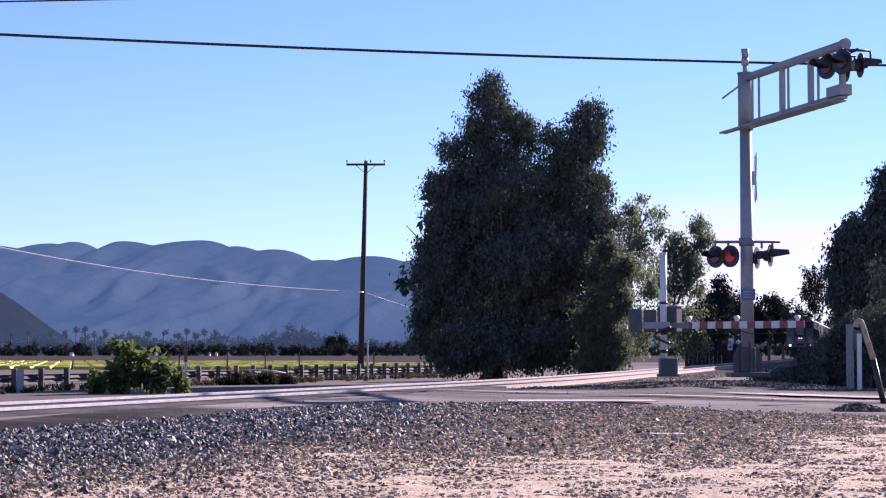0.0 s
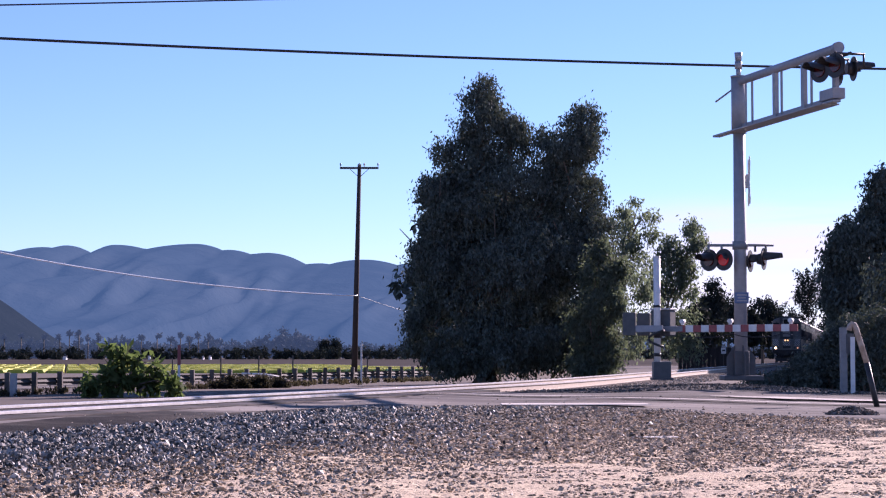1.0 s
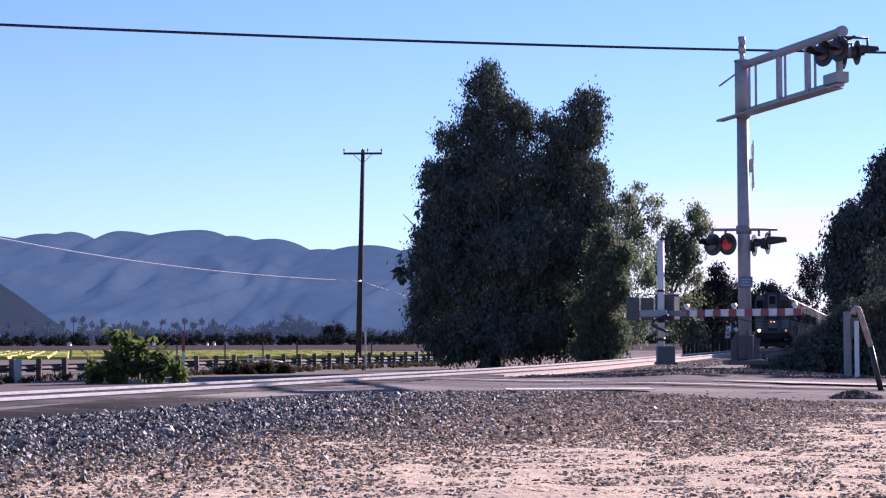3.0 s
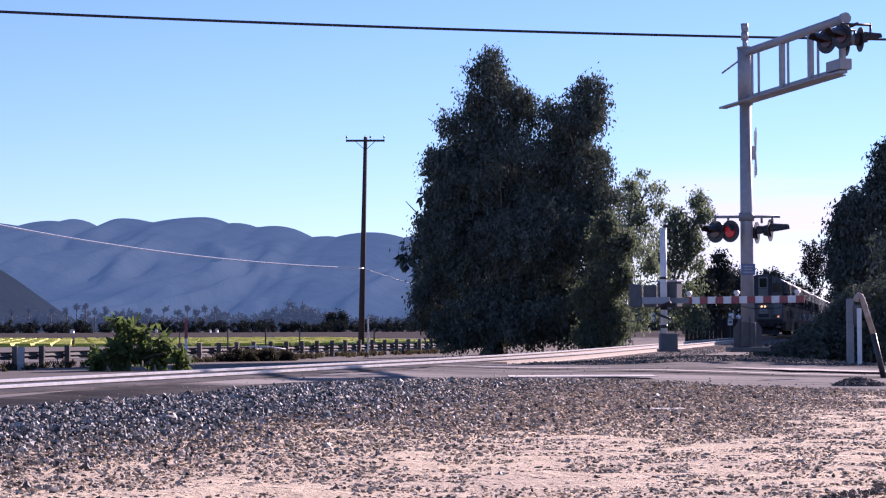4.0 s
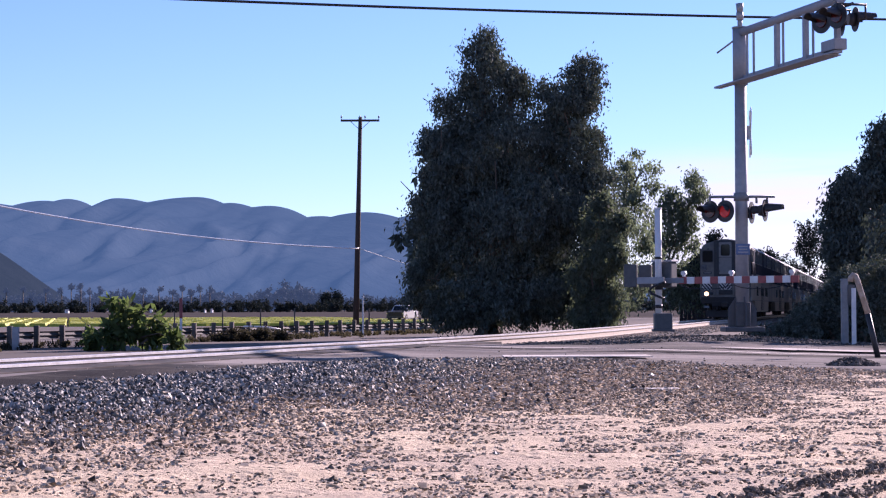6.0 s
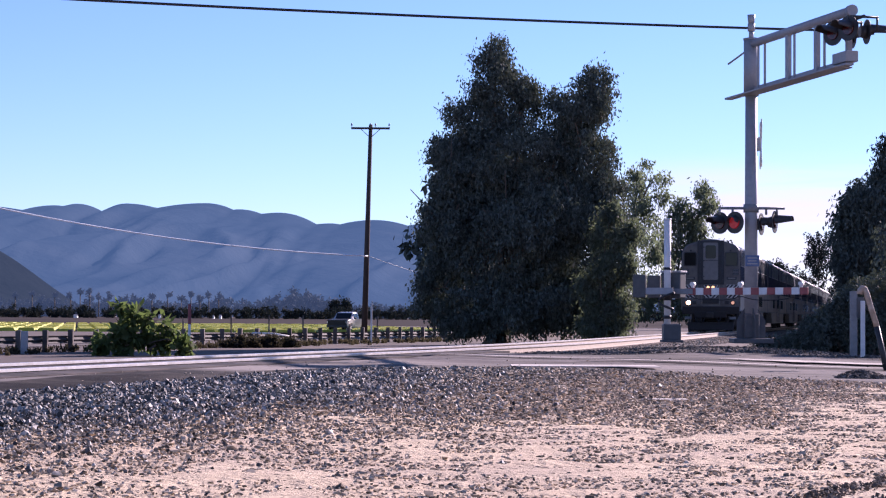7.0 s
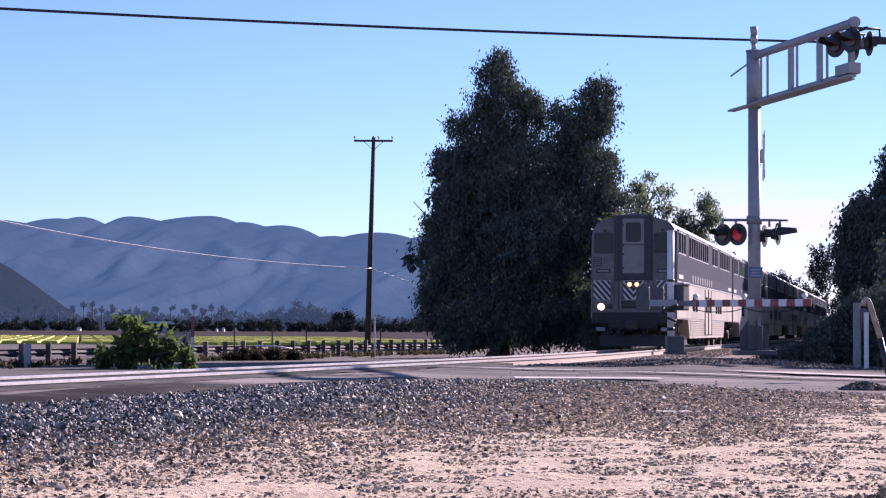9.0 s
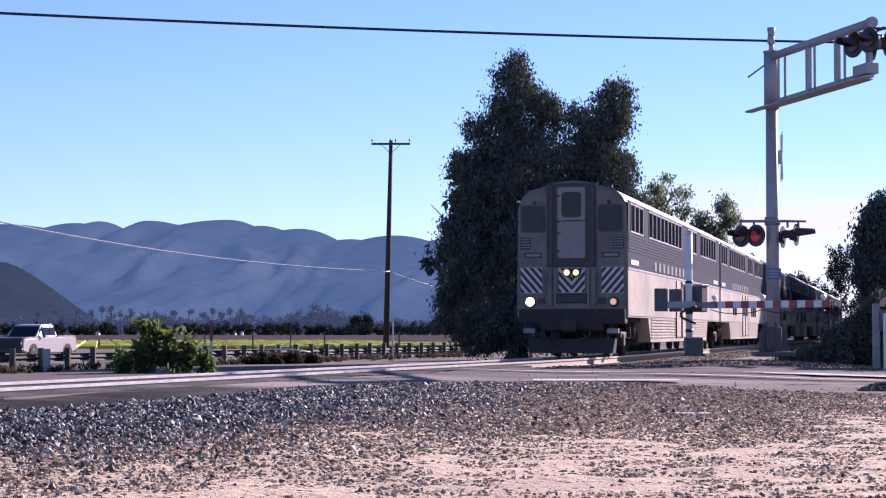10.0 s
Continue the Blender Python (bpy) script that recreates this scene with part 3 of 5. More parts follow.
# ---------------------------------------------------------------- plants
def leaves(blobs, count, size, seed, droop=0.5, shell=0.5, clump=0.55):
    """Leaf blades in clumps over ellipsoids (x, y, z, rx, ry, rz, weight)."""
    rng = np.random.default_rng(seed)
    w = np.array([b[3] * b[5] for b in blobs])
    w = w / w.sum()
    V = []
    for b, f in zip(blobs, w):
        k = max(6, int(count * f))
        per = 40
        nc = max(3, k // per)
        d = rng.normal(size=(nc, 3))
        d /= np.linalg.norm(d, axis=1)[:, None]
        r = shell + (1.08 - shell) * rng.random(nc) ** 0.6
        c = np.array(b[:3]) + d * r[:, None] * np.array(b[3:6])
        cs = clump * (0.6 + 0.8 * rng.random(nc))
        p = np.repeat(c, per, 0) + rng.normal(size=(nc * per, 3)) * np.repeat(cs, per)[:, None] * np.array([0.5, 0.5, 0.55])
        n = len(p)
        u = rng.normal(size=(n, 3))
        u[:, 2] -= droop * 2
        u /= np.linalg.norm(u, axis=1)[:, None]
        v = np.cross(u, rng.normal(size=(n, 3)))
        v /= np.linalg.norm(v, axis=1)[:, None]
        L = (size * (0.6 + 0.8 * rng.random(n)))[:, None]
        W = L * 0.42
        V.append(np.stack([p, p + u * L * 0.5 + v * W * 0.5, p + u * L, p + u * L * 0.5 - v * W * 0.5], 1))
    V = np.concatenate(V).reshape(-1, 3)
    return V, np.arange(len(V)).reshape(-1, 4).tolist()


def tree(name, base, blobs, count, size, mat, label, category, seed, trunk=0.35, stems=1, droop=0.5, shell=0.5, clump=0.55, kind="", tufts=True):
    """A tree: tapered trunk, a limb to each mass of the crown, leaves in clumps. Blobs are relative to base."""
    rng = random.Random(seed)
    t = thing(name, pose(*base), label, category, kind=kind)
    top = max(b[2] for b in blobs)
    low = min(b[2] - b[5] for b in blobs)
    fork = Vector((0, 0, max(0.4, low + top * 0.12)))
    for i in range(stems):
        o = Vector((rng.uniform(-0.5, 0.5), rng.uniform(-0.4, 0.4), 0)) * (stems > 1)
        bent_tube([o - Vector((0, 0, 0.3)), o + Vector((0.03, 0, 0.25)), o * 0.9 + fork * 0.6, o * 1.5 + fork], [trunk * 1.5, trunk * 1.1, trunk, trunk * 0.8], 10, bm := bmesh.new())
        part("trunk", bm, BARK, t)
    bm = bmesh.new()
    for b in blobs:
        c = Vector(b[:3])
        mid = fork.lerp(c, 0.5) + Vector((rng.uniform(-0.4, 0.4), rng.uniform(-0.4, 0.4), 0.3))
        bent_tube([fork, mid, c], [trunk * 0.6, trunk * 0.35, trunk * 0.12], 7, bm)
        for k in range(5):
            d = Vector((rng.gauss(0, 1) * b[3], rng.gauss(0, 1) * b[4], abs(rng.gauss(0, 1)) * b[5])) * 0.5
            bent_tube([c.lerp(fork, 0.2), c + d * 0.5, c + d], [trunk * 0.14, trunk * 0.09, trunk * 0.04], 5, bm)
    part("limb", bm, BARK, t)
    V, Fc = leaves(tufted(blobs, seed) if tufts else blobs, count, size, seed, droop, shell, clump)
    crown = new("crown", link_mesh("crown", V, Fc, mat))
    crown.parent = t
    return t


def tufted(blobs, seed):
    """Adds smaller tufts all over each mass, so that the outline is lumpy and open."""
    rng = random.Random(seed + 500)
    out = [(x, y, z, rx * 0.86, ry * 0.86, rz * 0.88) for x, y, z, rx, ry, rz in blobs]
    for x, y, z, rx, ry, rz in blobs:
        for k in range(9):
            d = Vector((rng.gauss(0, 1), rng.gauss(0, 1), rng.gauss(0, 1))).normalized()
            f = rng.uniform(0.22, 0.40)
            out.append((x + d.x * rx * 0.86, y + d.y * ry * 0.86, z + d.z * rz * 0.88, rx * f, ry * f, rz * f * 0.85))
    return out


def px_blobs(base, d, rows, depth=1.0):
    """Crown masses from bearings at distance d: (x, y, rx, ry, nearer by)."""
    out = []
    for x, y, rx, ry, dy in rows:
        p = seen_at(x, y, d)
        k = d / 3400
        out.append((p.x - base[0], dy, p.z - base[2], rx * k, rx * k * depth, ry * k))
    return out


BIG = (2.2, 92, 0)
tree("pepper_tree", BIG, px_blobs(BIG, 92, [
    (862, 165, 30, 36, 0), (868, 215, 48, 45, 0), (842, 290, 58, 70, 0.3), (918, 245, 28, 48, 0.5), (1045, 218, 36, 40, 0), (1008, 262, 62, 50, 0),
    (900, 350, 120, 90, 0), (800, 375, 52, 62, -0.5), (1030, 350, 66, 90, 0), (785, 470, 62, 90, -0.4), (890, 480, 130, 120, -1), (1030, 480, 80, 120, -0.6),
    (772, 580, 44, 60, 0), (880, 590, 130, 62, -0.8), (1035, 590, 70, 58, -0.5), (800, 632, 40, 26, -0.3), (900, 632, 90, 28, -0.6), (1000, 630, 60, 28, -0.6), (1065, 630, 40, 28, -0.4), (770, 330, 20, 20, 0)]), 210000, 0.175, LEAF_DARK,
    "tall dense dark green pepper tree in its own shade", "tree", 11, 0.45, 3, 0.9, 0.40, 0.36)

t1 = (7.2, 87, 0.1)
tree("pepper_sapling", t1, px_blobs(t1, 87, [(1050, 600, 22, 26, 0), (1085, 570, 20, 30, 0.4), (1060, 540, 18, 22, -0.3), (1095, 610, 24, 26, 0), (1040, 640, 20, 18, 0), (1080, 500, 18, 26, 0), (1055, 480, 16, 20, 0.5), (1102, 530, 16, 24, 0), (1070, 640, 26, 18, 0), (1106, 470, 14, 20, 0.3), (1030, 570, 14, 18, 0), (1075, 440, 14, 18, 0.4)], 0.9),
     13000, 0.18, LEAF_SAP, "young grey-green pepper tree catching the sun", "tree", 16, 0.10, 2, 0.8, 0.3, 0.36)
t2 = (9.5, 112, 0)
tree("eucalyptus_tree", t2, px_blobs(t2, 112, [(1130, 390, 45, 45, 0), (1100, 420, 40, 60, 0), (1120, 490, 55, 60, 0), (1105, 570, 60, 60, -0.5), (1150, 560, 40, 60, 0)]),
     8500, 0.23, LEAF_MID, "sunlit grey-green tree behind the pepper tree", "tree", 12, 0.22, 1, 0.9, 0.3, 0.36)
t3 = (14.0, 122, 0)
tree("eucalyptus_tree", t3, px_blobs(t3, 122, [(1196, 440, 18, 26, 0), (1240, 412, 22, 28, 0), (1180, 490, 28, 40, 0), (1228, 462, 18, 30, 0), (1215, 510, 26, 36, 0), (1190, 570, 40, 50, 0), (1225, 590, 30, 45, 0)]),
     6500, 0.24, LEAF_MID, "thin-crowned grey-green tree beside the line", "tree", 13, 0.18, 1, 0.9, 0.3, 0.45)
t4 = (24.6, 116, 0)
tree("pepper_tree", t4, px_blobs(t4, 116, [(1574, 345, 28, 58, 0), (1592, 420, 58, 95, 0), (1522, 425, 34, 40, 0), (1492, 455, 22, 36, 0), (1545, 485, 50, 70, 0), (1506, 530, 36, 60, 0), (1550, 585, 58, 60, -1)]),
     52000, 0.26, LEAF_DARK, "broad dark green tree on the shaded side of the line", "tree", 14, 0.35, 2, 0.9, 0.4, 0.5)
tree("pepper_tree", (16.8, 66.0, float(ground_z(16.8, 66.0))), [(0, 0, 5.4, 1.2, 1.2, 1.4), (-0.5, 0.5, 3.5, 1.5, 1.5, 1.7), (0.6, -0.5, 3.2, 1.5, 1.5, 1.9)],
     9000, 0.2, LEAF_DARK, "dark pepper tree by the road", "tree", 91, 0.2, 1, 0.8, 0.3, 0.35)
# trees added out of view on the right, so their shade falls on the verge
for i, (x, y, h) in enumerate(((17.4, 54.5, 8.2), (20.6, 56.5, 8.0), (20.5, 75.5, 7.5), (22.8, 86.0, 7.5))):
    tree("pepper_tree", (x, y, float(ground_z(x, y))), [(0, 0, h * 0.75, 1.5, 1.5, h * 0.2), (-0.7, 0.5, h * 0.5, 1.9, 1.9, h * 0.25), (0.8, -0.5, h * 0.45, 2.0, 2.0, h * 0.27)],
         7000, 0.25, LEAF_DARK, "dark out-of-view tree added by the road to shade the verge", "tree", 131 + i, 0.2, 1, 0.8, 0.3, 0.35)
# a row of trees along the line's sunny side keeps the train in shade farther out
for i, d in enumerate(np.arange(119, 300, 8.0)):
    b = Vector((float(np.interp(d, LINE_Y, LINE_X)) + 9.2 + 0.5 * math.sin(i * 1.9), float(d), float(ground_z(30.0, d))))
    h = 11.0 + 0.8 * math.sin(i * 2.7)
    tree("pepper_tree", b, [(0, 0, h * 0.8, 2.2, 3.2, h * 0.2), (-0.7, 1.0, h * 0.55, 2.5, 3.6, h * 0.26), (1.2, -1.0, h * 0.5, 2.8, 3.6, h * 0.28), (0.3, 0, h * 0.22, 2.6, 4.0, h * 0.22)],
         9000 if i < 3 else 6500, 0.3 if i < 3 else 0.48, LEAF_DARK, "dark pepper tree in the row that shades the line", "tree", 92 + i, 0.25, 1, 0.8, 0.25, 0.5)
# a taller row behind that one, out of view, is added to shade the train
for i, d in enumerate(np.arange(122, 262, 7.0)):
    b = Vector((float(np.interp(d, LINE_Y, LINE_X)) + 14.0 + 0.5 * math.sin(i * 1.3), float(d), float(ground_z(30.0, d))))
    h = 16.5 + 0.7 * math.sin(i * 2.1)
    tree("windbreak_tree", b, [(0, 0, h * 0.84, 2.2, 3.4, h * 0.16), (0, 0.6, h * 0.6, 2.6, 3.8, h * 0.22), (0, -0.6, h * 0.38, 2.8, 3.8, h * 0.22)],
         4500, 0.6, LEAF_DARK, "tall dark out-of-view tree added behind the row to shade the line", "tree", 190 + i, 0.3, 1, 0.7, 0.2, 0.6)
for i, (x, y0, d, w, h) in enumerate(((1270, 525, 290, 30, 75), (1300, 540, 330, 34, 60), (1360, 545, 310, 34, 60), (1335, 560, 260, 20, 50), (1240, 560, 240, 40, 60), (1385, 560, 340, 20, 40), (1415, 565, 460, 22, 40), (1442, 505, 430, 42, 90))):
    b = seen_at(x, 624, d)
    b.z = 0
    tree("grove_tree", b, px_blobs(b, d, [(x, y0, w * 0.6, h * 0.4, 0), (x - w * 0.4, y0 + h * 0.5, w * 0.7, h * 0.45, 0), (x + w * 0.4, y0 + h * 0.45, w * 0.7, h * 0.5, 0)]),
         3500, 0.6, LEAF_FAR, "distant dark tree beside the line", "tree", 30 + i, 0.25, 1, 0.5, 0.3, 0.9)
BUSH = (-11.2, 70, 0.0)
tree("shrub", BUSH, [(-0.4, 0, 1.75, 0.4, 0.4, 0.28), (0.1, 0, 1.45, 0.5, 0.4, 0.3), (-0.2, 0, 1.05, 0.8, 0.6, 0.4), (0.6, 0, 0.9, 0.75, 0.6, 0.45), (-1.1, 0, 0.65, 0.5, 0.6, 0.4), (1.2, 0, 0.55, 0.6, 0.6, 0.4), (0.1, -0.2, 0.38, 1.3, 0.7, 0.36), (1.6, 0, 0.28, 0.35, 0.4, 0.28), (-1.5, 0, 0.4, 0.3, 0.4, 0.3)],
     1500, 0.36, LEAF_BUSH, "leafy green castor shrub by the guardrail", "shrub", 51, 0.05, 4, 0.25, 0.45, 0.16, tufts=False)
for i, (x, d, w, h) in enumerate(((415, 89, 0.9, 0.5), (455, 90, 1.0, 0.52), (497, 91, 0.8, 0.42))):
    b = seen_at(x, 624, d)
    b.z = float(ground_z(b.x, b.y)) - 0.05
    tree("hedge_shrub", b, [(0, 0, h * 0.5, w, w * 0.8, h * 0.5), (w * 0.4, 0, h * 0.7, w * 0.5, w * 0.5, h * 0.35), (-w * 0.4, 0, h * 0.4, w * 0.6, w * 0.5, h * 0.4)],
         3000, 0.12, LEAF_DRY, "low dry brown brush at the guardrail", "shrub", 60 + i, 0.05, 3, 0.2, 0.2, 0.15)


# dark brush on the verge beyond the signal, rising away from the rails
for i in range(12):
    x, d = 1356 + 20.0 * i + 6 * math.sin(i * 2.3), 60 + 1.6 * math.sin(i * 1.7)
    b = seen_at(x, 624, d)
    b.z = float(ground_z(b.x, b.y)) - 0.08
    h = 0.36 + 2.4 * float(smooth(1372, 1532, x)) + 0.12 * math.sin(i * 3.1)
    w = 0.42 + 0.05 * i
    t = tree("verge_shrub", b, [(0, 0, h * 0.45, w, w * 0.9, h * 0.46), (w * 0.45, -0.2, h * 0.62, w * 0.55, w * 0.6, h * 0.36), (-w * 0.45, 0.1, h * 0.40, w * 0.6, w * 0.6, h * 0.38)],
             4200 + 500 * i, 0.12, LEAF_DARK, "dense dark green shrub on the shaded verge", "shrub", 160 + i, 0.04, 3, 0.4, 0.2, 0.16)
    t["group"] = "shrubs on the verge"
# a dark board fence, a small sign and a stake across the line
fence = thing("board_fence", pose(19.0, 150, 0.0), "long dark weathered board fence across the line", "fence")
for k in range(15):
    part("board", box((0.30, 0.03, 1.9), (0.32 * k, 0, 1.2), 0.006), FENCE_WOOD, fence)
for k in range(4):
    part("fence_post", box((0.12, 0.12, 2.3), (1.5 * k, 0.09, 1.1), 0.01), FENCE_WOOD, fence)
for z in (0.6, 1.9):
    part("fence_rail", box((4.8, 0.06, 0.1), (2.25, 0.05, z), 0.006), FENCE_WOOD, fence)
sign = thing("small_sign", pose(20.0, 134, 0.3), "small white notice on a thin stake", "sign")
part("stake", box((0.05, 0.05, 1.7), (0, 0.03, 0.7), 0.005), POST_WOOD, sign)
part("plate", box((0.34, 0.02, 0.42), (0, -0.01, 1.55), 0.005), WHITE, sign, "white notice plate")
part("text_bar", box((0.22, 0.01, 0.10), (0, -0.024, 1.57), 0), BLACK, sign, "dark writing drawn as a plain bar")


# ---------------------------------------------------------------- road and ground cover
def road_edge(x):
    """Near edge of the paved apron by x: along the rails, then out to the right."""
    rails = np.interp(x, [-12, -6, -3.2, -1.2, 2, 6, 12, 20], [6.0, 14.5, 23.5, 29.8, 31.2, 29.6, 29.0, 28.5])
    return rails + 0.22 * np.sin(x * 2.3) + 0.12 * np.sin(x * 5.1 + 1)


def build_road():
    xs = np.concatenate([np.arange(-12, 16, 0.25), np.arange(16, 61, 3.0)])
    rows = 46
    verts, faces = [], []
    for x in xs:
        a = float(road_edge(x))
        far_rail = float(np.interp(x - 0.95, LINE_X, LINE_Y))
        b = min(far_rail, 41.5 + 0.25 * (x - 3) + 0.3 * math.sin(x * 1.3))
        b = max(b, a + 0.1)
        for j in range(rows):
            y = a + (b - a) * j / (rows - 1)
            lift = 0.04 if 0 < j else -0.03
            if off_line(x, y) < 1.9:
                lift = 0.0
            if 0 < j and lift:
                lift += 0.022 * noise.noise(Vector((x * 0.12, y * 0.9, 7.0))) + 0.008 * noise.noise(Vector((x * 0.5, y * 2.5, 2.0)))
            verts.append((x, y, float(ground_z(x, y)) + lift))
    n = len(xs)
    for i in range(n - 1):
        for j in range(rows - 1):
            k = i * rows + j
            faces.append((k, k + rows, k + rows + 1, k + 1))
    tagged(new("road", link_mesh("road", verts, faces, ASPHALT, True)), "worn dusty asphalt apron at the crossing", "road", kind="structure")
    # a long concrete strip and a board lie on the apron
    for x0, x1, y, w, name, label in ((1.1, 3.6, 32.8, 1.1, "concrete_strip", "long pale concrete strip across the apron"), (2.28, 2.82, 22.5, 0.34, "board", "short pale board lying on the gravel")):
        cx = (x0 + x1) / 2
        z = float(ground_z(cx, y))
        tagged(part(name, box((x1 - x0, w, 0.012), (cx, y, z + 0.05 - 0.022 * (name == "board")), 0.003), CONCRETE), label, name.replace("_", " "))
    # sunlight between tree shadows put into pale strips, following the apron's ups and downs
    for x0, x1, yy, w, seed in ((5.6, 16.0, 39.3, 0.9, 1.0), (2.5, 9.0, 36.6, 0.35, 4.0), (8.5, 16.0, 34.6, 0.4, 7.0), (-0.5, 3.5, 37.8, 0.4, 9.0)):
        verts, faces = [], []
        xs = np.arange(x0, x1, 0.2)
        for x in xs:
            ends = float(smooth(x0, x0 + 1.5, x) * (1 - smooth(x1 - 1.5, x1, x)))
            mid = yy + 0.35 * noise.noise(Vector((x * 0.5, seed, 0)))
            half = w * (0.12 + 0.4 * ends) * (1 + 0.7 * noise.noise(Vector((x * 1.9, seed, 3))))
            for k in (-1, -0.33, 0.33, 1):
                y = mid + half * k
                verts.append((x, y, float(ground_z(x, y)) + 0.078))
        for i in range(len(xs) - 1):
            faces += [(4 * i + k, 4 * i + 4 + k, 4 * i + 5 + k, 4 * i + 1 + k) for k in range(3)]
        tagged(new("wheel_path", link_mesh("wheel_path", verts, faces, CONCRETE, True)), "pale strip along the apron standing in for sunlight between shadows", "road", kind="structure")
    # a dark tarred repair along the near edge of the apron
    verts, faces, rows = [], [], 14
    for x in np.arange(-8.0, -1.4, 0.2):
        a = float(road_edge(x)) + 0.25
        b = max(float(np.interp(x - 1.95, LINE_X, LINE_Y)), a + 0.2)
        wide = (0.85 - 0.7 * float(smooth(-5.4, -1.6, x))) * (b - a) * (1 + 0.35 * noise.noise(Vector((x * 1.7, 4.0, 1.0))) + 0.15 * noise.noise(Vector((x * 6.0, 1.0, 1.0))))
        verts += [(x, a + wide * j / (rows - 1), float(ground_z(x, a + wide * j / (rows - 1))) + 0.05) for j in range(rows)]
    for i in range(len(verts) // rows - 1):
        faces += [(i * rows + j, (i + 1) * rows + j, (i + 1) * rows + j + 1, i * rows + j + 1) for j in range(rows - 1)]
    tagged(new("tar_patch", link_mesh("tar_patch", verts, faces, TAR, True)), "dark tarred repair along the asphalt's edge", "road", kind="structure")
    tagged(part("stone", box((0.24, 0.14, 0.10), (x, 42.0, float(ground_z(x, 42.0)) + 0.06), 0.04), UNDER_STONE), "dark lump of stone on the asphalt", "stone")


TAR = material("tarred repair", (0.026, 0.025, 0.026), 0.95, second=(0.05, 0.046, 0.044), scale=2.2, spec=0.03, bump=0.01, bump_scale=120, third=(0.10, 0.09, 0.08), third_scale=0.5)
PANEL = material("dusty crossing rubber", (0.07, 0.065, 0.062), 0.95, spec=0.1, scale=3, third=(0.12, 0.105, 0.1), third_scale=0.8, per_object=0.2)
CONCRETE = material("pale concrete", (0.62, 0.56, 0.50), 0.9, spec=0.1, scale=4, third=(0.34, 0.32, 0.30), third_scale=1.2)
UNDER_STONE = material("dark stone", (0.05, 0.05, 0.05), 0.9)
build_road()


def stones(name, pts, sizes, mat, label, seed, flat=0.95):
    """Angular stones, each an irregular angular block, in one mesh."""
    cube = np.array([(x, y, z) for x in (-1, 1) for y in (-1, 1) for z in (-1, 1)]) * 0.62
    quad = np.array([(0, 1, 3, 2), (4, 6, 7, 5), (0, 4, 5, 1), (2, 3, 7, 6), (0, 2, 6, 4), (1, 5, 7, 3)])
    rng = np.random.default_rng(seed)
    n = len(pts)
    q = rng.normal(size=(n, 4))
    q /= np.linalg.norm(q, axis=1)[:, None]
    w, x, y, z = q.T
    R = np.stack([1 - 2 * (y * y + z * z), 2 * (x * y - z * w), 2 * (x * z + y * w), 2 * (x * y + z * w), 1 - 2 * (x * x + z * z), 2 * (y * z - x * w),
                  2 * (x * z - y * w), 2 * (y * z + x * w), 1 - 2 * (x * x + y * y)], 1).reshape(n, 3, 3)
    shape = cube[None] * (0.45 + 0.95 * rng.random((n, 8, 3))) * (0.6 + 0.8 * rng.random((n, 1, 3)))
    v = np.einsum("nij,nkj->nki", R, shape) * (sizes[:, None, None] / 2)
    v[:, :, 2] *= flat
    v += pts[:, None, :]
    f = (quad[None] + 8 * np.arange(n)[:, None, None]).reshape(-1, 4)
    me = link_mesh(name, v.reshape(-1, 3), f.tolist(), mat)
    return tagged(new(name, me), label, "gravel", kind="stuff")


def scatter(n, x0, x1, y0, y1, seed):
    rng = np.random.default_rng(seed)
    # more places where the ground is near
    y = y0 + (y1 - y0) * rng.random(n)
    x = x0 + (x1 - x0) * rng.random(n)
    return x, y, rng


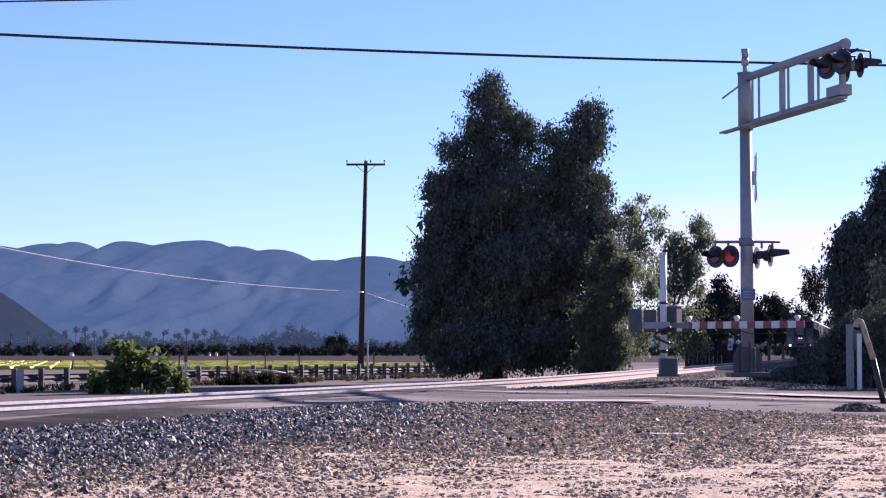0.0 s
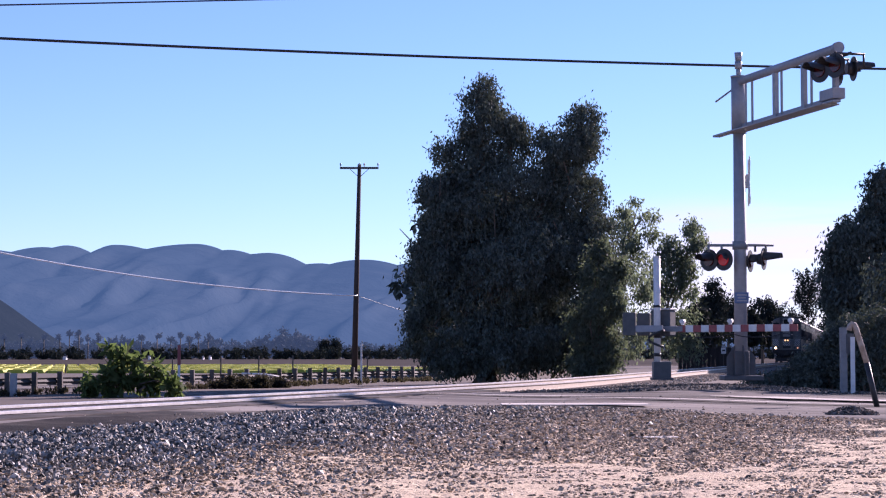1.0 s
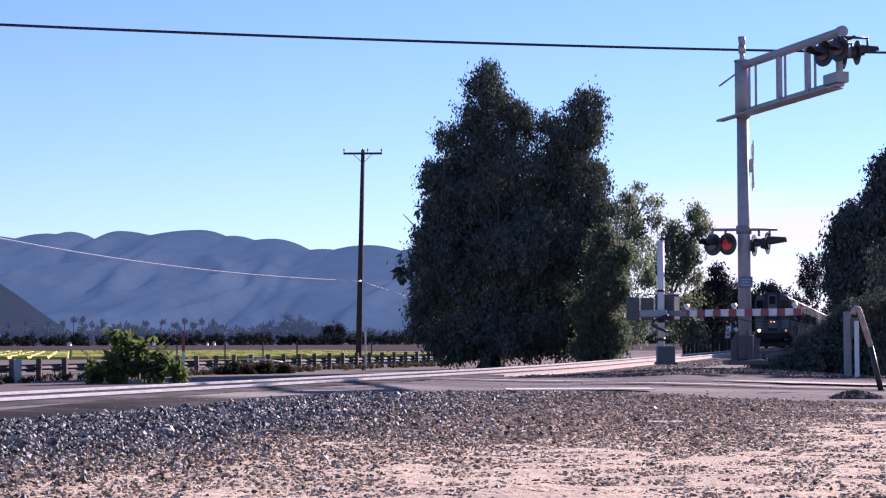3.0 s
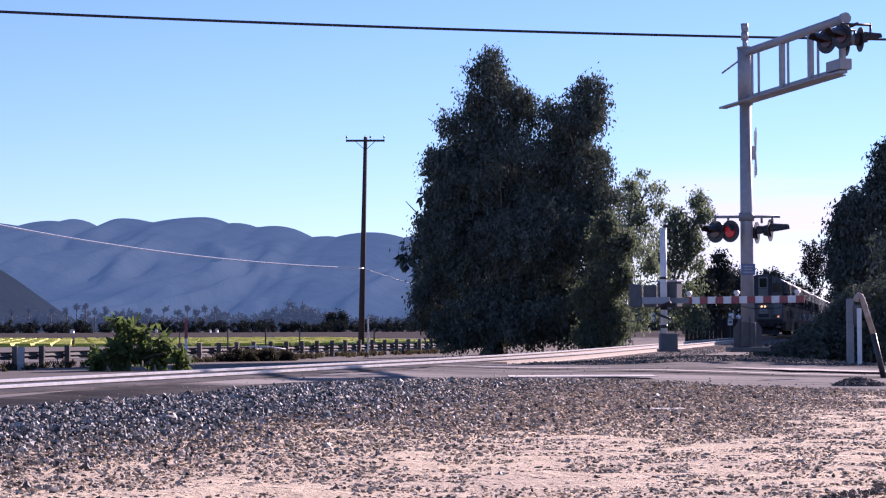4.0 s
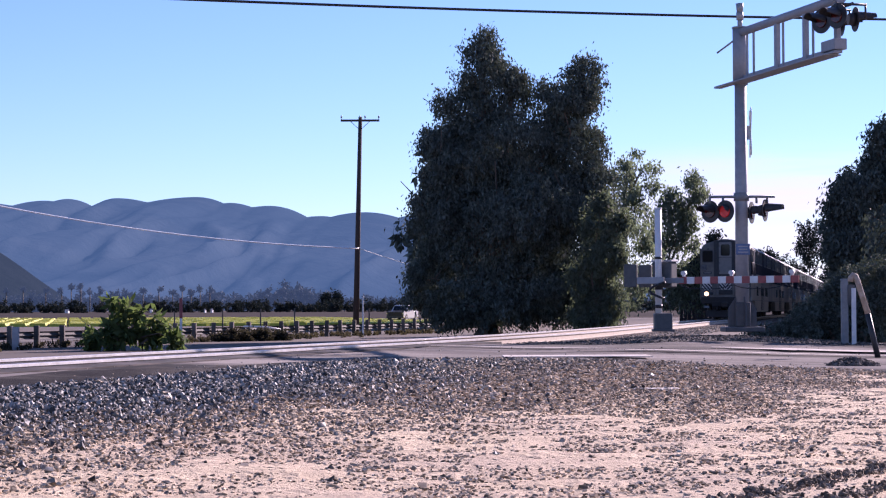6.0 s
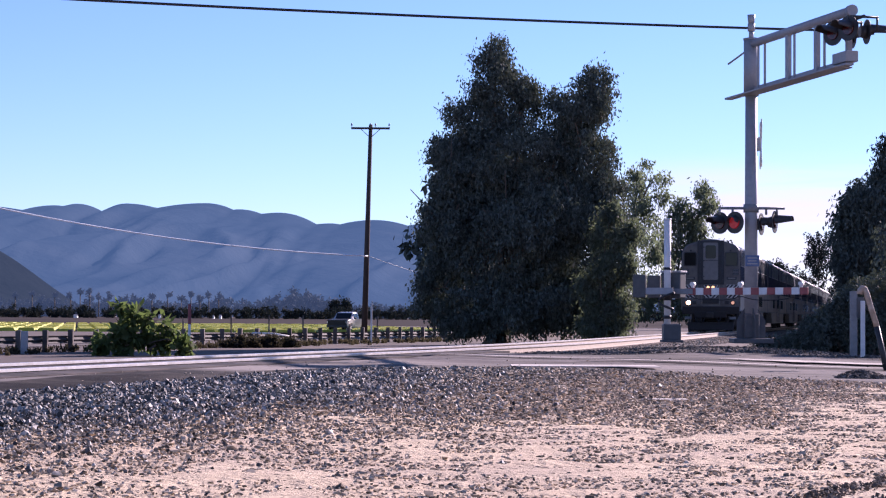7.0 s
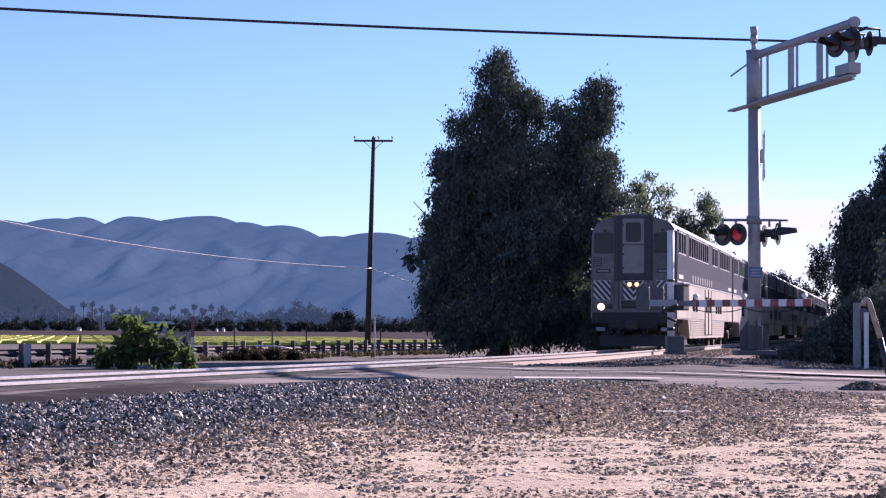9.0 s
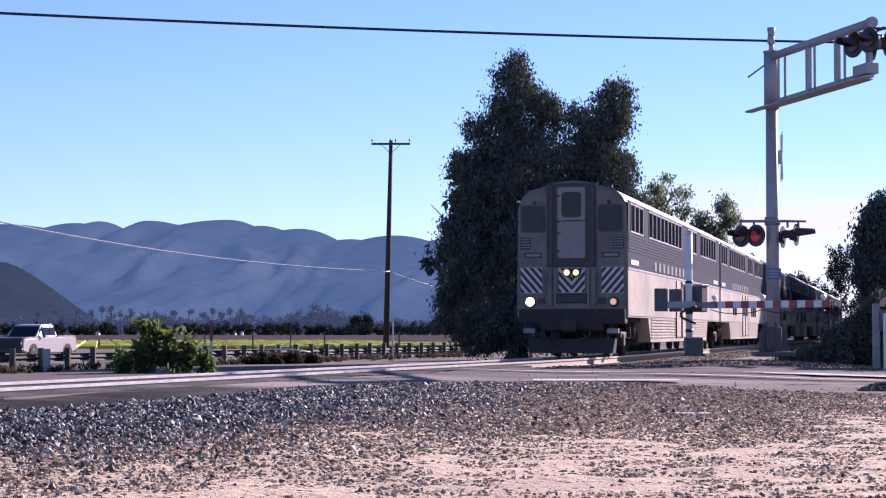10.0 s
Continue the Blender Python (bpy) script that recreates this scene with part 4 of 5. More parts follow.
def build_gravel():
    x, y, rng = scatter(300000, -7.5, 9.0, 9.2, 33.0, 5)
    keep = (np.abs(x) < 0.27 * y + 0.6) & (y < road_edge(x) + 0.25)
    p = off_line(x, y)
    patch = np.array([noise.noise(Vector((a * 0.55, b * 0.35, 3.0))) for a, b in zip(x, y)])
    edge = 6.9 + 1.1 * smooth(-3, 0, x) + 2.1 * smooth(0, 4, x) + 1.5 * patch
    dense = 1 - smooth(-1.6, 2.2, p - edge)
    chance = 0.46 + 0.28 * dense * (0.75 + 0.5 * (x < -0.5))
    keep &= rng.random(len(x)) < chance
    x, y, p, dense = x[keep], y[keep], p[keep], dense[keep]
    size = (0.012 + 0.034 * rng.random(len(x)) ** 1.4) * (0.62 + 0.58 * dense)
    size *= np.where(rng.random(len(x)) < 0.04, 1.7, 1.0)
    z = ground_z(x, y) + size * 0.12 + rng.random(len(x)) * 0.065 * dense
    left = rng.random(len(x)) < 0.10 + 0.85 * (1 - smooth(-2.5, 2.0, x)) * dense
    pts = np.stack([x, y, z], 1)
    stones("ballast_gravel", pts[left], size[left], STONE, "coarse dark grey crushed ballast", 6)
    stones("brown_gravel", pts[~left], size[~left] * (1.1 + 0.3 * (1 - dense[~left])), STONE_WARM, "dusty brown gravel and clods on the dirt", 7, 0.55)
    # crumbs on the asphalt
    x, y, rng = scatter(2600, -6, 12, 22, 44, 15)
    keep = (y > road_edge(x)) & (off_line(x, y) > 1.9) & (rng.random(len(x)) < 0.25 + 0.75 * np.exp(-(y - road_edge(x)) / 1.5))
    x, y = x[keep], y[keep]
    s = 0.012 + 0.03 * rng.random(len(x)) ** 2
    stones("road_crumbs", np.stack([x, y, ground_z(x, y) + 0.045], 1), s, STONE_WARM, "loose crumbs of stone scattered on the asphalt", 16)
    # a low dark heap of clods at the foot of the pipe barrier
    rng = np.random.default_rng(77)
    a, q = rng.random(900) * 2 * math.pi, np.sqrt(rng.random(900))
    x, y = 6.8 + 0.40 * q * np.cos(a), 31.5 + 0.5 * q * np.sin(a)
    stones("clod_heap", np.stack([x, y, ground_z(x, y) + 0.02 + 0.11 * (1 - q * q)], 1), 0.05 + 0.06 * rng.random(900), STONE_VERGE_SHADE, "low heap of dark clods beside the asphalt", 78)
    # rough gravel round the feet of the signal and the gate
    x, y, rng = scatter(14000, -1, 13, 39.5, 50, 17)
    keep = (off_line(x, y) > 1.9) & (y > 41.0 + 0.25 * (x - 3) + 0.5 * np.sin(x * 1.7))
    x, y = x[keep], y[keep]
    s = 0.02 + 0.05 * rng.random(len(x)) ** 2
    stones("verge_gravel", np.stack([x, y, ground_z(x, y) + 0.005], 1), s, STONE_VERGE_SHADE, "dusty gravel on the verge round the signal, darkened for tree shade", 18)
    # a rut of broken clods left by tyres
    rng = np.random.default_rng(31)
    u = rng.random(1500)
    side = np.where(rng.random(1500) < 0.5, 0.0, 0.42)
    x = 1.3 + 2.9 * u + side * 0.86 + rng.normal(0, 0.06, 1500)
    y = 9.6 + 4.6 * u - side * 0.5 + rng.normal(0, 0.06, 1500)
    s = 0.012 + 0.03 * rng.random(1500) ** 2
    stones("rut_clods", np.stack([x, y, ground_z(x, y) + 0.012], 1), s, STONE_DARK, "dark broken clods along a tyre rut", 32)
    # shoulder of the line
    x, y, rng = scatter(30000, -2, 22, 43, 100, 8)
    p = off_line(x, y)
    keep = (np.abs(p) > 0.0) & (np.abs(p) < 3.0) & (y > 46 - 2 * (p > 1.8))
    x, y = x[keep], y[keep]
    s = 0.04 + 0.03 * rng.random(len(x))
    stones("track_ballast", np.stack([x, y, ground_z(x, y) + 0.005], 1), s, STONE_WARM, "brownish ballast along the rails", 9)


STONE_DARK = material("dark clod", (0.15, 0.125, 0.10), 0.95, island=0.6, spec=0.1)
# darker copy of the brown stone puts the verge's tree shade into colour
STONE_VERGE_SHADE = material("grey-brown verge stone darkened for shade", (0.20, 0.165, 0.135), 0.9, second=(0.09, 0.075, 0.065), scale=9, island=0.7, spec=0.1)
STONE_WARM = material("brown stone", (0.52, 0.42, 0.305), 0.9, second=(0.22, 0.178, 0.135), scale=9, island=0.75, spec=0.12)
build_gravel()

# ties under the rails and concrete panels in the crossing
tie_mesh = None
for s in np.arange(run_of(46), run_of(150), 0.55):
    p = line_at(s)
    d = line_at(s + 0.5) - line_at(s - 0.5)
    if tie_mesh is None:
        o = part("tie", box((2.6, 0.22, 0.18), (0, 0, -0.262), 0.015), TIE, track)
        tie_mesh = o.data
    else:
        o = new("tie", tie_mesh)
        o.parent = track
    o.matrix_basis = pose(p.x, p.y, p.z, 0, 0, math.degrees(math.atan2(-d.x, d.y)) + random.uniform(-0.6, 0.6))
panel_mesh = None
for s in np.arange(run_of(20.5), run_of(44), 2.0):
    for off, wide in ((0.0, 1.26), (1.22, 0.74), (-1.22, 0.74)):
        p = line_at(s)
        d = line_at(s + 0.5) - line_at(s - 0.5)
        right = Vector((d.y, -d.x, 0)).normalized()
        q = p + right * off
        o = part("crossing_panel", box((wide, 1.985, 0.16), (0, 0, -0.125), 0.008), PANEL, track, "dark rubber crossing panel")
        o.matrix_basis = pose(q.x, q.y, q.z, 0, 0, math.degrees(math.atan2(-d.x, d.y)))


# ---------------------------------------------------------------- farmland and distance
def build_farm():
    # highway beside the fields
    way = Vector((-0.16, -1, 0)).normalized()
    right = Vector((way.y, -way.x, 0))
    mid = Vector((-20.6, 104, 0))
    verts = []
    for k in np.arange(-260, 90, 10.0):
        for w in (-5, 5):
            verts.append(mid + way * k + right * w + Vector((0, 0, 0.02)))
    tagged(new("highway", link_mesh("highway", verts, [(2 * i, 2 * i + 1, 2 * i + 3, 2 * i + 2) for i in range(len(verts) // 2 - 1)], ASPHALT)), "grey two-lane highway along the fields", "road", kind="structure")
    # lettuce beds run away from the road
    rng = random.Random(4)
    verts, faces = [], []
    for i in range(44):
        x0 = -70 + i * 1.75
        wide = 0.80
        for k in range(46):
            y0, y1 = 168 + k * 2.6, 168 + k * 2.6 + 2.58
            h = 0.26 + rng.uniform(-0.06, 0.06)
            sx = -0.192
            b = len(verts)
            for y in (y0, y1):
                c = x0 + sx * (y - 168)
                verts += [(c - wide, y, -0.03), (c - wide * 0.8, y, h), (c + wide * 0.8, y, h), (c + wide, y, -0.03)]
            faces += [(b, b + 1, b + 5, b + 4), (b + 1, b + 2, b + 6, b + 5), (b + 2, b + 3, b + 7, b + 6), (b, b + 3, b + 2, b + 1), (b + 4, b + 5, b + 6, b + 7)]
    tagged(new("lettuce_beds", link_mesh("lettuce_beds", verts, faces, CROP)), "bright yellow-green rows of lettuce in the fields", "crop", kind="stuff")
    verts, faces = [], []
    for i in range(60):
        y0 = 290 + i * i * 0.16 + i * 3
        b = len(verts)
        verts += [(-700, y0, 0.0), (-700, y0 + 0.6, 0.22), (500, y0 + 0.6, 0.22), (500, y0, 0.0)]
        faces.append((b, b + 1, b + 2, b + 3))
    tagged(new("ploughed_ridges", link_mesh("ploughed_ridges", verts, faces, GROUND_FAR)), "brown ploughed ridges beyond the lettuce", "field", kind="stuff")
    # orchards and woods at the foot of the hills
    rng = np.random.default_rng(21)
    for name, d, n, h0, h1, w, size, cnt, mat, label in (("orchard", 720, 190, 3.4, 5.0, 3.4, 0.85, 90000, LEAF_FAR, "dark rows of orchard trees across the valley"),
                                                    ("far_wood", 1150, 230, 9.0, 13.0, 7.0, 2.2, 60000, LEAF_HAZE, "grey-green woods at the foot of the hills, glowing for haze")):
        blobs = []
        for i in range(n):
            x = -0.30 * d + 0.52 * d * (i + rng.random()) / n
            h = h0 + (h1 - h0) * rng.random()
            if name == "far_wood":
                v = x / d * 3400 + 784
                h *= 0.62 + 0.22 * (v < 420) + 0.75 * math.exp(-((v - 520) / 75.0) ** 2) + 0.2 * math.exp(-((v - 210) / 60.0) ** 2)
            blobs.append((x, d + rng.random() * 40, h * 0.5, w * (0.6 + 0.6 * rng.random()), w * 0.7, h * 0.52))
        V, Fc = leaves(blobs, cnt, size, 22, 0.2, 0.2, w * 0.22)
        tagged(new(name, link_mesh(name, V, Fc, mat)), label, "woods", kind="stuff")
    # a round tree stands out of the wood
    b = (-49.0, 880, 0)
    tree("grove_tree", b, [(0, 0, 6, 4.6, 3, 4.2), (-2.4, 0, 4, 3, 3, 3.4), (2.6, 0, 4, 3, 3, 3.4)], 2600, 1.1, LEAF_FAR, "round dark tree across the valley", "tree", 71, 0.4, 1, 0.3, 0.2, 1.2)
    # palms
    for x, top in ((50, 588), (90, 590), (118, 592), (135, 584), (152, 583), (168, 592), (186, 590), (262, 592), (290, 588), (314, 594), (331, 586), (347, 592), (363, 588), (380, 590), (20, 590)):
        p = seen_at(x, top, 980)
        palm = thing("palm_tree", pose(p.x, 980, 0), "tall fan palm with a small round crown", "palm tree", "palms across the valley")
        part("trunk", tube((0, 0, -0.5), (0.1, 0, p.z), 0.32, 0.22, 8), BARK_FAR, palm)
        V, Fc = leaves([(0.1, 0, p.z, 1.15, 1.15, 0.95)], 80, 1.5, int(x), 0.15, 0.1, 0.55)
        # palm crowns share the leaves that glow for haze
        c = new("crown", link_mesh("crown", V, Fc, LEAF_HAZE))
        c.parent = palm
    for x, y, w, h in ((277, 609, 7, 4), (384, 614, 6, 4), (128, 616, 10, 3), (372, 612, 4, 3), (232, 613, 5, 3)):
        p = seen_at(x, 624, 690)
        k = 690 / 3400
        shed = thing("farm_shed", pose(p.x, 690, 0), "small pale farm shed at the orchard", "shed", "sheds at the orchard")
        z = 0.6 + 0.12 * h
        w *= 0.6
        part("wall", box((w * k, 2.5, z), (0, 0, z / 2), 0.05), WHITE, shed)
        bm = bmesh.new()
        a = [bm.verts.new((sx * w * k * 0.55, sy * 1.4, z + (0.6 if sy == 0 else 0))) for sx in (-1, 1) for sy in (-1, 0, 1)]
        bm.faces.new((a[0], a[3], a[4], a[1]))
        bm.faces.new((a[1], a[4], a[5], a[2]))
        part("roof", bm, GREY_PAINT, shed)


BARK_FAR = material("palm bark", (0.14, 0.12, 0.10), 0.9)
# bluish leaf tone plus weak blue emission imitates haze on woods and palms
LEAF_HAZE = leaf_material("wood leaves with haze glow", (0.055, 0.068, 0.082), 0.2, 0.08)
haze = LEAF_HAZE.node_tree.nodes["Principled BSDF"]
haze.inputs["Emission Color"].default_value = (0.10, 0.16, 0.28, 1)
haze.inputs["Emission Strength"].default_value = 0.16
build_farm()


def build_grass():
    """Dry tufts along the guardrail and the foot of the bank."""
    rng = np.random.default_rng(41)
    blobs = []
    for i in range(120):
        t = rng.random()
        x, y = -18 + 17.5 * t + rng.normal(0, 0.8), 69 + 49 * t + rng.normal(0, 1.5)
        if off_line(x, y) < -4:
            blobs.append((x, y, 0.05, 0.5 + 0.5 * rng.random(), 0.5, 0.05 + 0.08 * rng.random()))
    for i in range(70):
        y = 24 + 42 * rng.random()
        x = float(np.interp(y, LINE_Y, LINE_X)) - 4.5 - 2.5 * rng.random()
        blobs.append((x, y, float(ground_z(x, y)) + 0.06, 0.4 + 0.4 * rng.random(), 0.4, 0.08 + 0.08 * rng.random()))
    V, Fc = leaves(blobs, 9000, 0.13, 43, -0.7, 0.1, 0.10)
    tagged(new("dry_grass", link_mesh("dry_grass", V, Fc, LEAF_STRAW)), "dry straw-coloured grass along the guardrail", "grass", kind="stuff")


build_grass()
# hidden trees added behind the big pepper tree to lay shade over the highway
for i, (x, y, h) in enumerate([(1.5 + 0.78 * k, 141.0 + 5.2 * k, 15.3 + 0.8 * math.sin(k * 2.1)) for k in range(10)]):
    tree("pepper_tree", (x, y, 0), [(0, 0, h * 0.8, 2.6, 2.6, h * 0.2), (-1.5, 0.8, h * 0.55, 2.8, 2.8, h * 0.25), (1.8, -0.8, h * 0.5, 3.0, 2.8, h * 0.28), (0, 0, h * 0.3, 3.4, 3.2, h * 0.22)],
         4500, 0.75, LEAF_DARK, "hidden dark tree added behind the first to shade the highway", "tree", 81 + i, 0.35, 2, 0.8, 0.3, 0.7)


# ---------------------------------------------------------------- train
CAR_LEN, CAR_GAP, HALF_W, ROOF = 25.4, 0.55, 1.55, 4.94
# the large darker patches stand in for tree shade on the panels
SILVER = material("lower stainless panels", (0.58, 0.52, 0.43), 0.42, 0.2, second=(0.47, 0.42, 0.355), scale=2.5, third=(0.34, 0.31, 0.27), third_scale=0.45)
ROOF_METAL = material("ribbed roof metal", (0.29, 0.295, 0.31), 0.55, 0.2, scale=3, third=(0.33, 0.33, 0.33), third_scale=0.5)
BODY_BLUE = material("blue-grey band paint", (0.013, 0.022, 0.047), 0.65, 0.0, scale=3, second=(0.010, 0.018, 0.038), spec=0.08)
CAB_GREY = material("cab grey paint", (0.195, 0.178, 0.152), 0.55, 0.0, scale=4, second=(0.125, 0.12, 0.115), third=(0.10, 0.095, 0.09), third_scale=1.1)
DOOR_GREY = material("pale cab door", (0.25, 0.245, 0.235), 0.5, 0.1, scale=4)
CAB_DARK = material("dark grey end frame", (0.055, 0.058, 0.064), 0.55, 0.1, scale=5)
FLUTE = material("worn fluting metal", (0.040, 0.053, 0.088), 0.65, 0.0, scale=4, spec=0.08)
PANEL_WHITE = material("grimy white panel", (0.60, 0.59, 0.57), 0.6, scale=5, second=(0.46, 0.45, 0.44))
GLASS = material("dark window glass", (0.012, 0.014, 0.018), 0.08, scale=2, spec=0.22)
UNDER = material("dusty dark underframe", (0.042, 0.037, 0.035), 0.8, scale=8)
BOGIE = material("dusty bogie steel", (0.06, 0.053, 0.047), 0.8, 0.1, scale=8)
HEADLIGHT = material("lit headlight", (0.9, 0.8, 0.6), 0.3, emit=((1.0, 0.60, 0.27), 3.4))
HEADLIGHT_DIM = material("warm headlight", (0.9, 0.8, 0.6), 0.3, emit=((1.0, 0.55, 0.20), 0.85))
HEADLIGHT_LOW = material("faint headlight", (0.5, 0.42, 0.32), 0.3, emit=((1.0, 0.50, 0.25), 0.30))
FRONT = CAR_LEN / 2


def arc_side(z0):
    """Right half of the shell's outline from height z0 to the roof's middle."""
    pts = [(HALF_W, z0), (HALF_W, 3.2), (HALF_W - 0.01, 4.05)]
    for i in range(1, 10):
        a = radians(90 * i / 10)
        pts.append((HALF_W - 0.01 - 0.55 * (1 - math.cos(a)), 4.05 + 0.66 * math.sin(a)))
    for x in (0.8, 0.4, 0.0):
        pts.append((x, ROOF - 0.24 * (x / 1.0) ** 2))
    return pts


def shell(z0, y0, y1, mat, name, parent, label=""):
    r = arc_side(z0)
    return part(name, profile(r + [(-x, z) for x, z in r[-2::-1]], y0, y1), mat, parent, label)


def slab(x, y0, y1, z0, z1, t=0.02, bevel=0.006):
    """A flat piece on the car's side at x (both signs by the caller)."""
    return box((t, y1 - y0, z1 - z0), (x, (y0 + y1) / 2, (z0 + z1) / 2), bevel)


def build_car():
    car = thing("passenger_car", Matrix.Identity(4), "bilevel passenger car, bare metal below and blue-grey above", "train car", "cars of the train")
    # roof and upper shell
    shell(1.12, -FRONT, FRONT - 0.12, ROOF_METAL, "shell", car)
    bm = bmesh.new()
    out = [(FRONT - 4.3, 1.2), (FRONT - 4.9, 0.40), (-FRONT + 4.9, 0.40), (-FRONT + 4.3, 1.2)]
    for s in (1,):
        a = [bm.verts.new((-HALF_W + 0.01, y, z)) for y, z in out]
        b = [bm.verts.new((HALF_W - 0.01, y, z)) for y, z in out]
        for i in range(4):
            bm.faces.new((a[i], a[(i + 1) % 4], b[(i + 1) % 4], b[i]))
        bm.faces.new(a)
        bm.faces.new(b[::-1])
    bmesh.ops.recalc_face_normals(bm, faces=bm.faces[:])
    part("lower_body", bm, SILVER, car)
    for s in (-1, 1):
        x = s * (HALF_W + 0.006)
        part("lower_panel", slab(x, -FRONT + 0.1, FRONT - 0.14, 1.16, 2.46, 0.02), SILVER, car)
        part("band", slab(x, -FRONT + 0.1, FRONT - 0.14, 2.47, 4.34, 0.022), BODY_BLUE, car, "blue-grey painted band")
        part("eave_trim", slab(x * 1.003, -FRONT + 0.1, FRONT - 0.14, 4.34, 4.39, 0.05), ROOF_METAL, car)
        part("stripe", slab(x * 1.004, -FRONT + 0.1, FRONT - 0.14, 2.44, 2.50, 0.03), ROOF_METAL, car, "bright dividing strip")
        rib = None
        for i in range(6):
            rib = new("rib", rib.data) if rib else part("rib", box((0.035, CAR_LEN - 0.3, 0.035)), FLUTE, car)
            rib.parent, rib.location = car, (x * 1.003, -0.02, 2.98 + 0.085 * i)
        rib = None
        for i in range(7):
            rib = new("lower_rib", rib.data) if rib else part("lower_rib", box((0.03, CAR_LEN - 9.9, 0.03)), SILVER, car)
            rib.parent, rib.location = car, (x, 0, 0.55 + 0.09 * i)
        # upper windows
        pane = None
        for y in [0.55 + 0.86 * i for i in range(3)] + [4.3 + 0.92 * i for i in range(9)] + [14.4 + 0.92 * i for i in range(3)] + [18.4 + 0.92 * i for i in range(6)]:
            yy = FRONT - y - 0.4
            if pane is None:
                bm = box((0.03, 0.70, 0.72), (0, 0, 0), 0.012)
                pane = part("window_pane", bm, GLASS, car)
                fr = bmesh.new()
                for dy, dz, sy, sz in ((0, 0.39, 0.84, 0.05), (0, -0.39, 0.84, 0.05), (0.40, 0, 0.045, 0.80), (-0.40, 0, 0.045, 0.80)):
                    box((0.05, sy, sz), (0, dy, dz), 0.008, bm=fr)
                rim = part("window_frame", fr, ROOF_METAL, pane)
                pane.location = (x * 1.004, yy, 3.90)
            else:
                o = new("window_pane", pane.data)
                o.parent, o.location = car, (x * 1.004, yy, 3.90)
                q = new("window_frame", rim.data)
                q.parent = o
        # doors and lower windows
        for y in (11.6, 13.2):
            d = part("side_door", slab(s * (HALF_W + 0.022), FRONT - y - 0.62, FRONT - y + 0.62, 0.55, 2.36, 0.02), SILVER, car)
            part("door_glass", slab(s * (HALF_W + 0.036), FRONT - y - 0.30, FRONT - y + 0.30, 1.45, 2.10, 0.02), GLASS, d)
            for e in (-0.65, 0.65):
                part("door_jamb", box((0.04, 0.06, 1.9), (s * (HALF_W + 0.03), FRONT - y + e, 1.45), 0.005), CAB_DARK, d)
        for y in (6.2, 7.3, 16.5, 17.6, 18.7):
            part("lower_window", slab(s * (HALF_W + 0.024), FRONT - y - 0.35, FRONT - y + 0.35, 1.45, 2.05, 0.02), GLASS, car)
        # letters as plain bars
        for i in range(9):
            part("letter_bar", slab(s * (HALF_W + 0.028), FRONT - 6.0 - 1.02 * i, FRONT - 5.55 - 1.02 * i, 2.56, 2.84, 0.01, 0), DOOR_GREY, car, "white lettering drawn as a plain bar")
        part("logo_bar", slab(s * (HALF_W + 0.028), FRONT - 2.1, FRONT - 0.6, 2.60, 2.74, 0.01, 0), WHITE, car, "white lettering drawn as a plain bar")
        part("logo_bar", slab(s * (HALF_W + 0.028), FRONT - 24.6, FRONT - 23.0, 2.60, 2.74, 0.01, 0), WHITE, car, "white lettering drawn as a plain bar")
    # bellows behind
    part("gangway", box((1.2, 0.5, 2.3), (0, -FRONT - 0.22, 3.3), 0.05), UNDER, car, "black rubber gangway")
    # a dark block imitates the shadow in the gap between cars
    part("end_shadow_gap", box((2.8, 0.25, 3.2), (0, -FRONT - 0.1, 2.7), 0.1), UNDER, car, "dark block standing in for the shadowed gap between cars")
    # bogies
    for y0 in (FRONT - 3.1, -FRONT + 3.1):
        bog = new("bogie")
        bog.parent, bog.location = car, (0, y0, 0)
        bm = bmesh.new()
        for s in (-1, 1):
            box((0.16, 3.3, 0.20), (s * 1.08, 0, 0.62), 0.04, bm=bm)
            for yy in (-1.3, 1.3):
                box((0.22, 0.34, 0.36), (s * 1.10, yy, 0.48), 0.04, bm=bm)
            for yy in (-0.45, 0.45):
                tube((s * 1.16, yy, 0.55), (s * 1.16, yy, 1.08), 0.10, 0.10, 10, bm)
        box((2.2, 0.5, 0.25), (0, 0, 0.72), 0.04, bm=bm)
        part("bogie_frame", bm, BOGIE, bog)
        for yy in (-1.3, 1.3):
            for s in (-1, 1):
                bm = tube((s * 0.70, yy, 0.457), (s * 0.83, yy, 0.457), 0.457, 0.445, 26)
                tube((s * 0.66, yy, 0.457), (s * 0.70, yy, 0.457), 0.49, 0.49, 26, bm)
                tube((s * 0.83, yy, 0.457), (s * 0.95, yy, 0.457), 0.16, 0.14, 14, bm)
                part("wheel", bm, BOGIE, bog)
    part("underframe", box((2.6, CAR_LEN - 1.2, 0.14), (0, 0, 1.06), 0.02), UNDER, car)
    return car


